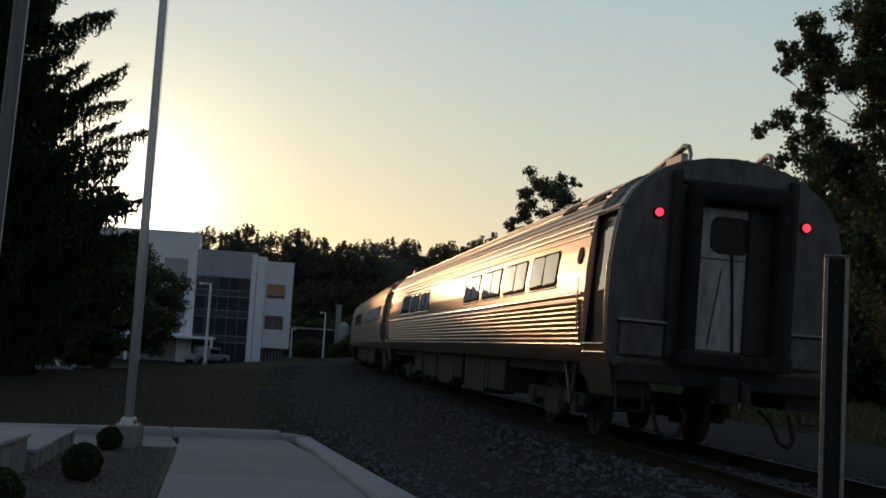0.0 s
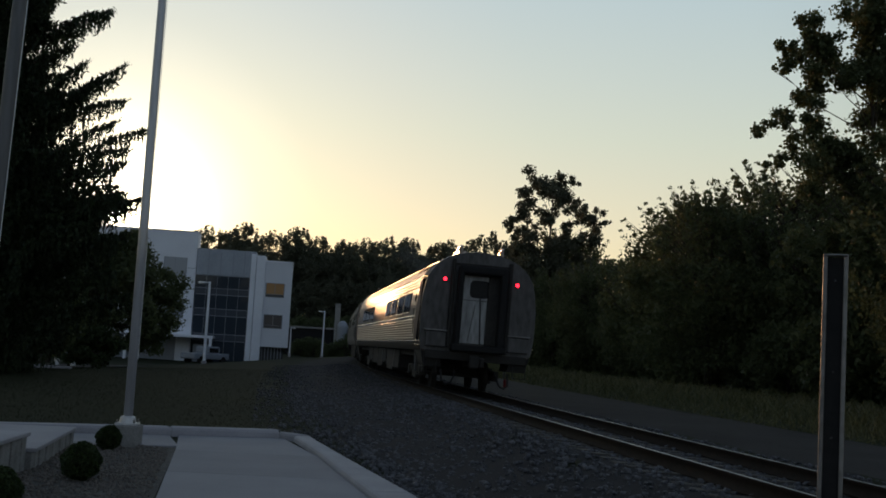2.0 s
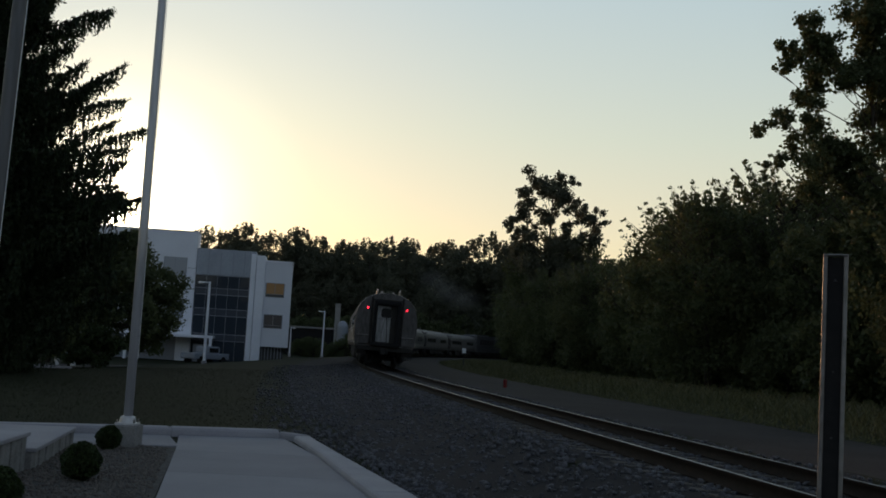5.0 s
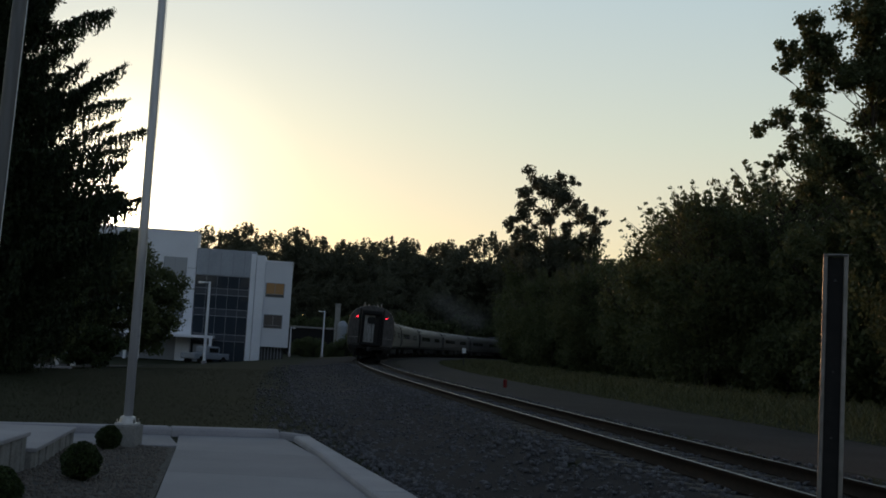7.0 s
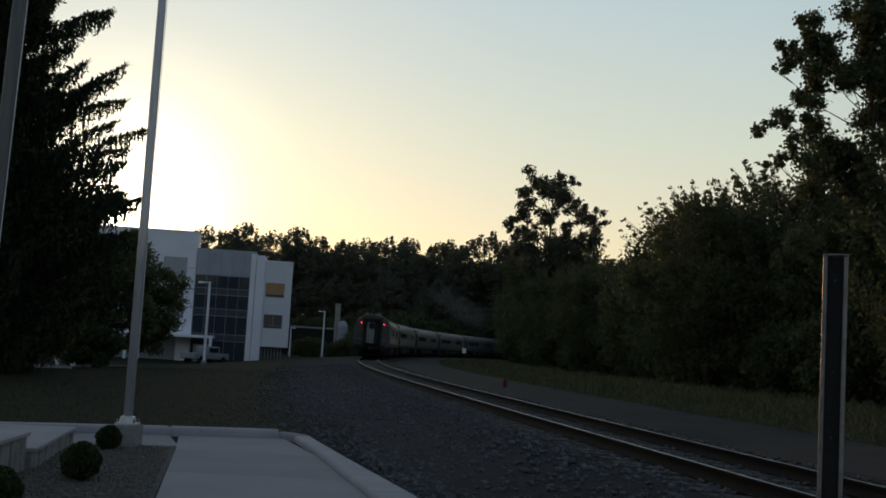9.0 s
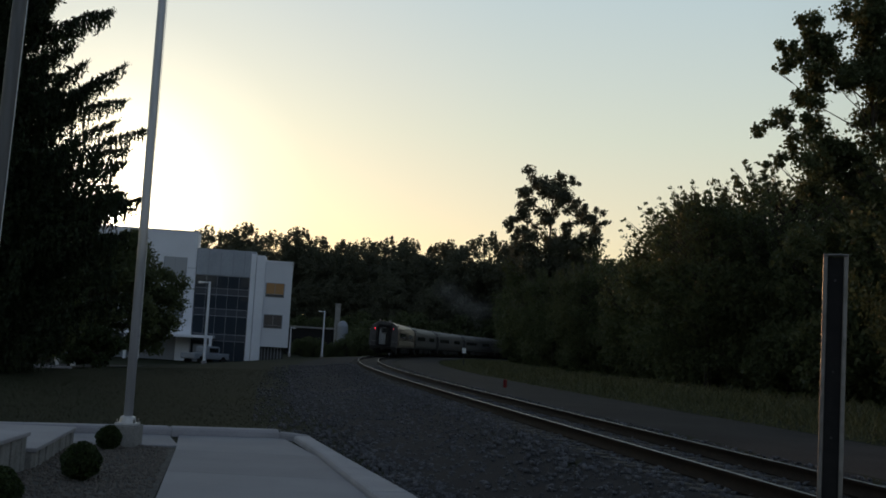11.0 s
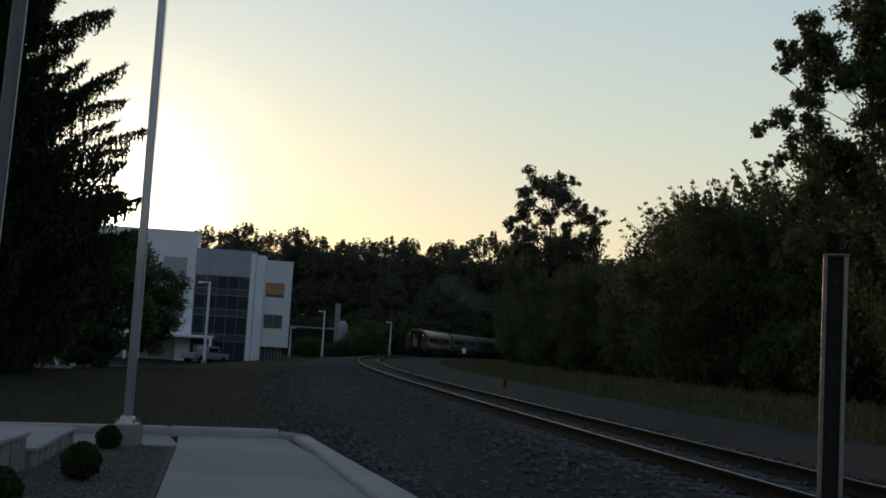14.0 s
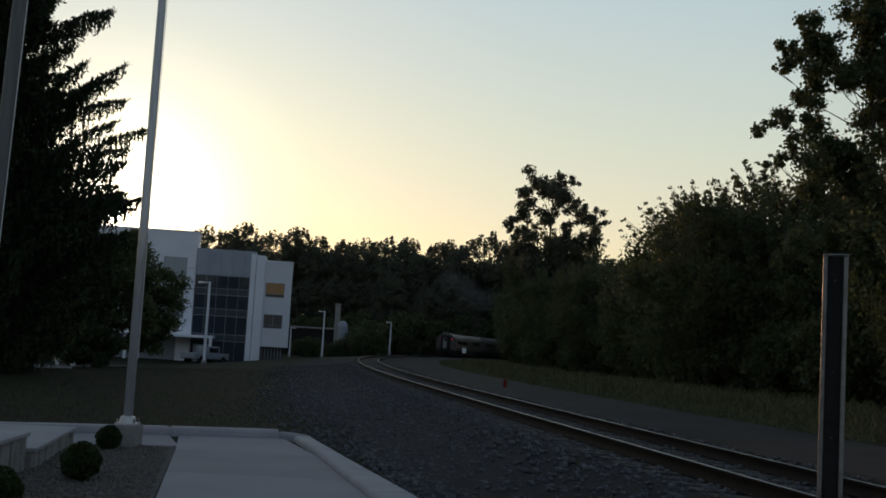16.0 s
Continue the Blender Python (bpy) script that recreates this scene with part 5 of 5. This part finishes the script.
def build_far_things():
    build_lamp(-19.75, 96, -1.15, 7.3, -0.5, "tall slim street lamp before the glazed bay")
    build_lamp(-17.1, 168, -1.0, 7.2, -0.45, "slim street lamp by the far parking area")
    build_lamp(-8.6, 204, 0.0, 5.9, -0.5, "slim street lamp beyond the bend")
    build_lamp(-25.6, 196, -1.2, 5.0, 0.4, "slim street lamp by the far parking area")
    build_pickup(-23.6, 115.2, -1.3, 62)
    # two white bollard posts and the lot's edge
    for x, y, h in ((-20.4, 60.8, 0.85), (-19.2, 59.8, 1.05)):
        post = empty("bollard", pose(x, y, ground_z(x, y) - 0.02), label="white painted bollard at the lot's edge", category="bollard", group="white bollards")
        part("shaft", tube(bmesh.new(), [(0, 0, -0.1), (0, 0, h - 0.06), (0, 0, h)], [0.13, 0.13, 0.09], 14), WHITE_PAINT, post)
    lot = []
    for i, y in enumerate((53.0, 58.0, 64.0, 70.0)):
        for x in (-60, -40, -26, -17.8):
            lot.append((x + 0.05 * i, y, ground_z(x, y) + 0.03))
    ob = place("parking_lot", arrays("parking_lot", lot, [(4 * i + j, 4 * i + j + 1, 4 * i + j + 5, 4 * i + j + 4) for i in range(3) for j in range(3)]), ASPHALT)
    tagged(ob, "dark asphalt lot beyond the lawn", "parking lot", kind="structure")
    edge = empty("lot_kerb", label="pale kerb along the parking lot", category="kerb", kind="structure")
    for k in range(8):
        x = -33 + 2.0 * k
        z = ground_z(x + 1, 52.8)
        part("kerbstone", boxed(x, x + 1.98, 52.7, 52.95, z - 0.2, z + 0.12, bevel=0.02), KERB, edge)
    # low pale tank and a chimney in the distance
    tank = empty("storage_tank", pose(-18.2, 214, -0.8), label="rounded pale storage tank among the bushes", category="tank")
    part("shell", tube(bmesh.new(), [(0, 0, 0), (0, 0, 5.6), (0, 0, 6.3), (0, 0, 6.6)], [1.05, 1.05, 0.75, 0.2], 20), GREY_PANEL, tank, smooth=False)
    part("ladder", boxed(-1.15, -1.06, -0.2, 0.2, 0, 5.6), GALV, tank)
    stack = empty("chimney", pose(-20.0, 222, -0.8), label="square pale chimney rising above low roofs", category="chimney")
    part("shaft", boxed(-0.5, 0.5, -0.5, 0.5, 0, 9.9, bevel=0.05), BLOCK, stack)
    part("coping", boxed(-0.6, 0.6, -0.6, 0.6, 9.9, 10.1, bevel=0.03), BLOCK, stack)
    shed = empty("low_shed", pose(-25, 224, -0.9), label="low flat-roofed shed behind the lamps", category="shed")
    part("wall", boxed(-5, 4, -2, 3, -0.2, 5.0, bevel=0.04), BLACK, shed)
    part("roof", boxed(-5.4, 4.4, -2.4, 3.4, 5.0, 5.35, bevel=0.05), BLOCK, shed)
    # small signs by the line
    sign = empty("track_sign", pose(2.2, 92, 0.18), label="small white sign on a thin dark post by the track", category="sign")
    part("post", boxed(-0.04, 0.04, -0.03, 0.03, -0.2, 1.5, bevel=0.005), DARK_METAL, sign)
    part("plate", boxed(-0.16, 0.16, -0.05, -0.03, 1.15, 1.55, bevel=0.008), WHITE_PAINT, sign)
    mark = empty("marker_stub", pose(2.75, 44.5, 0.17), label="short dull red marker stub beside the road", category="marker")
    part("stub", tube(bmesh.new(), [(0, 0, -0.1), (0, 0, 0.30), (0, 0, 0.34)], [0.08, 0.08, 0.045], 12), RED_LENS, mark)


def smoke_material():
    """Thin grey smoke, densest in the middle of a puff."""
    m = bpy.data.materials.new("thin_smoke")
    m.use_nodes = True
    nt = m.node_tree
    n, link = nt.nodes.new, nt.links.new
    tc, flat, far = n("ShaderNodeTexCoord"), n("ShaderNodeMapping"), n("ShaderNodeVectorMath")
    flat.inputs["Scale"].default_value = (1, 0, 1)
    link(tc.outputs["Object"], flat.inputs["Vector"])
    far.operation = "LENGTH"
    link(flat.outputs[0], far.inputs[0])
    fade, noise, dense = n("ShaderNodeMapRange"), n("ShaderNodeTexNoise"), n("ShaderNodeMath")
    fade.interpolation_type = "SMOOTHERSTEP"
    fade.inputs["From Min"].default_value, fade.inputs["From Max"].default_value = 0.0, 0.95
    fade.inputs["To Min"].default_value, fade.inputs["To Max"].default_value = 0.10, 0.0
    link(far.outputs["Value"], fade.inputs["Value"])
    noise.inputs["Scale"].default_value, noise.inputs["Detail"].default_value = 1.8, 4.0
    link(tc.outputs["Object"], noise.inputs["Vector"])
    dense.operation = "MULTIPLY"
    link(fade.outputs[0], dense.inputs[0])
    link(noise.outputs["Fac"], dense.inputs[1])
    clear, grey, mix = n("ShaderNodeBsdfTransparent"), n("ShaderNodeBsdfDiffuse"), n("ShaderNodeMixShader")
    grey.inputs["Color"].default_value = (0.55, 0.55, 0.56, 1)
    link(dense.outputs[0], mix.inputs[0])
    link(clear.outputs[0], mix.inputs[1])
    link(grey.outputs[0], mix.inputs[2])
    link(mix.outputs[0], nt.nodes["Material Output"].inputs["Surface"])
    return m


def build_smoke():
    """The thin exhaust left over the bend, in a few soft puffs."""
    rng = np.random.default_rng(88)
    plume = empty("smoke_plume", label="thin grey exhaust smoke hanging over the train", category="smoke")
    mat = smoke_material()
    for x, y, z, rx, rz in ((0, 0, 0, 4.2, 3.0), (3.2, 2.5, -1.2, 4.6, 2.8), (-2.6, -2.5, 1.8, 4.0, 2.6)):
        bm = bmesh.new()
        bmesh.ops.create_icosphere(bm, subdivisions=4, radius=1.0)
        for v in bm.verts:
            v.co *= 1 + 0.06 * math.sin(4 * v.co.x + x) * math.cos(5 * v.co.z + z)
        puff = part("puff", bm, mat, plume, smooth=True)
        puff.matrix_basis = pose(x, y, z) @ Matrix.Diagonal((rx, 1.0, rz, 1))
        puff.visible_shadow = False
    return plume


SMOKE_WAY = [(0, -8.0, 16.3), (3, -1.8, 16.2), (5.5, 1.7, 10.7), (7, 3.2, 8.2), (11, 3.8, 10.3), (16, 4.7, 12.4)]
TIMES = [0, 0.5, 1, 1.5, 2, 2.5, 3, 3.5, 4, 6.5, 7, 7.5, 8, 8.5, 9, 11.5, 12, 12.5, 13, 13.5, 14, 14.5, 15, 15.5, 16]
REAR = [-1.0, 2.84, 6.92, 11.1, 15.42, 19.78, 24.24, 28.73, 33.44, 57.19, 62.29, 67.4, 72.94, 78.47, 84.21, 115.24, 121.74, 128.41, 135.14, 142.24, 149.36, 156.47, 163.86, 171.21, 178.45]
SPEED = np.polyfit(TIMES, REAR, 8, w=[3] + [1] * 24)


def rear(t):
    """The rear's place along the line: a smooth run that gathers speed."""
    return float(np.polyval(SPEED, t))


def car_pose(s, a, b):
    """A car whose two trucks, a and b metres from its rear end, ride the line."""
    x0, y0, _ = track(s + a)
    x1, y1, _ = track(s + b)
    h = math.atan2(x1 - x0, y1 - y0)
    x, y = x0 - a * math.sin(h), y0 - a * math.cos(h)
    return pose(x, y, RAIL_Z, 0, math.degrees(CANT), -math.degrees(h))


def motions():
    """Runs the train away round the bend, wheels turning."""
    steps = [0.25 * i for i in range(65)]
    walk(smoke, [(t, pose(x, 205, z)) for t, x, z in SMOKE_WAY])
    for i, (car, trucks, a, b) in enumerate(train):
        walk(car, [(t, car_pose(rear(t) + GAP * i, a, b)) for t in steps])
    for i, (car, trucks, a, b) in enumerate(train[:2]):
        for truck, sets in trucks:
            for ws, dy in sets:
                rows = []
                for k in range(0, 481):
                    t = k / 30
                    rows.append((t, pose(0, dy, 0.457) @ Matrix.Rotation(-(rear(t) - rear(0)) / 0.457, 4, "X")))
                walk(ws, rows)


SPANDREL = glass("spandrel_glass", (0.07, 0.08, 0.10), 0.12, 0.3, 0.0)
# the sunset's reflection is put into this glass as an orange tint
SUNSET_GLASS = glass("sunset_reflection_glass", (0.40, 0.22, 0.09), 0.35, 0.3, 0.0)
build_ground()
build_track()
build_stones()
build_pavement()
build_planter((-4.80, 15.32), (-4.30, 12.4), 0.22, "low zigzag block wall with a pale cap beside the bed")
build_planter((-4.36, 12.35), (-4.05, 9.3), 0.40, "taller low block wall with a pale cap beside the bed")
for x, y, r in ((-3.60, 11.75, 0.195), (-4.23, 14.9, 0.155), (-3.50, 9.25, 0.2)):
    build_bush(x, y, r, "small dark bush clipped to a ball")
build_flagpole(-4.19, 15.6, 0.27, 0.062, 12.0, True, "tall grey metal flagpole on a dark footing block")
build_flagpole(-3.865, 9.5, -0.1, 0.062, 9.0, False, "tall grey metal flagpole in the planting bed, its shadow side put into the colour", lean=0.17, mat=SHADED_POLE)
build_post()
build_office()
build_far_things()
build_trees()
build_weeds()
smoke = build_smoke()
first_coach, first_trucks = build_coach()
train = [(first_coach, first_trucks, 4.0, 22.1)]


def matching_trucks(ob):
    out = []
    for t in ob.children:
        if t.name.startswith("truck"):
            sets = [(w, w.matrix_basis.translation.y) for w in t.children if w.name.startswith("wheelset")]
            out.append((t, sets))
    return out


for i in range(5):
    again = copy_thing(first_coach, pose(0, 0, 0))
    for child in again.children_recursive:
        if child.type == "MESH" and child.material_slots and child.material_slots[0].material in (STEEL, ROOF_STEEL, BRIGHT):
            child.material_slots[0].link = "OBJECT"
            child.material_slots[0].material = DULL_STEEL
        if child.name.startswith("lens"):
            child.material_slots[0].link = "OBJECT"
            child.material_slots[0].material = RED_LENS
    train.append((again, matching_trucks(again), 4.0, 22.1))
head_engine, engine_trucks = build_engine()
train.append((head_engine, engine_trucks, 4.2, 16.8))
motions()
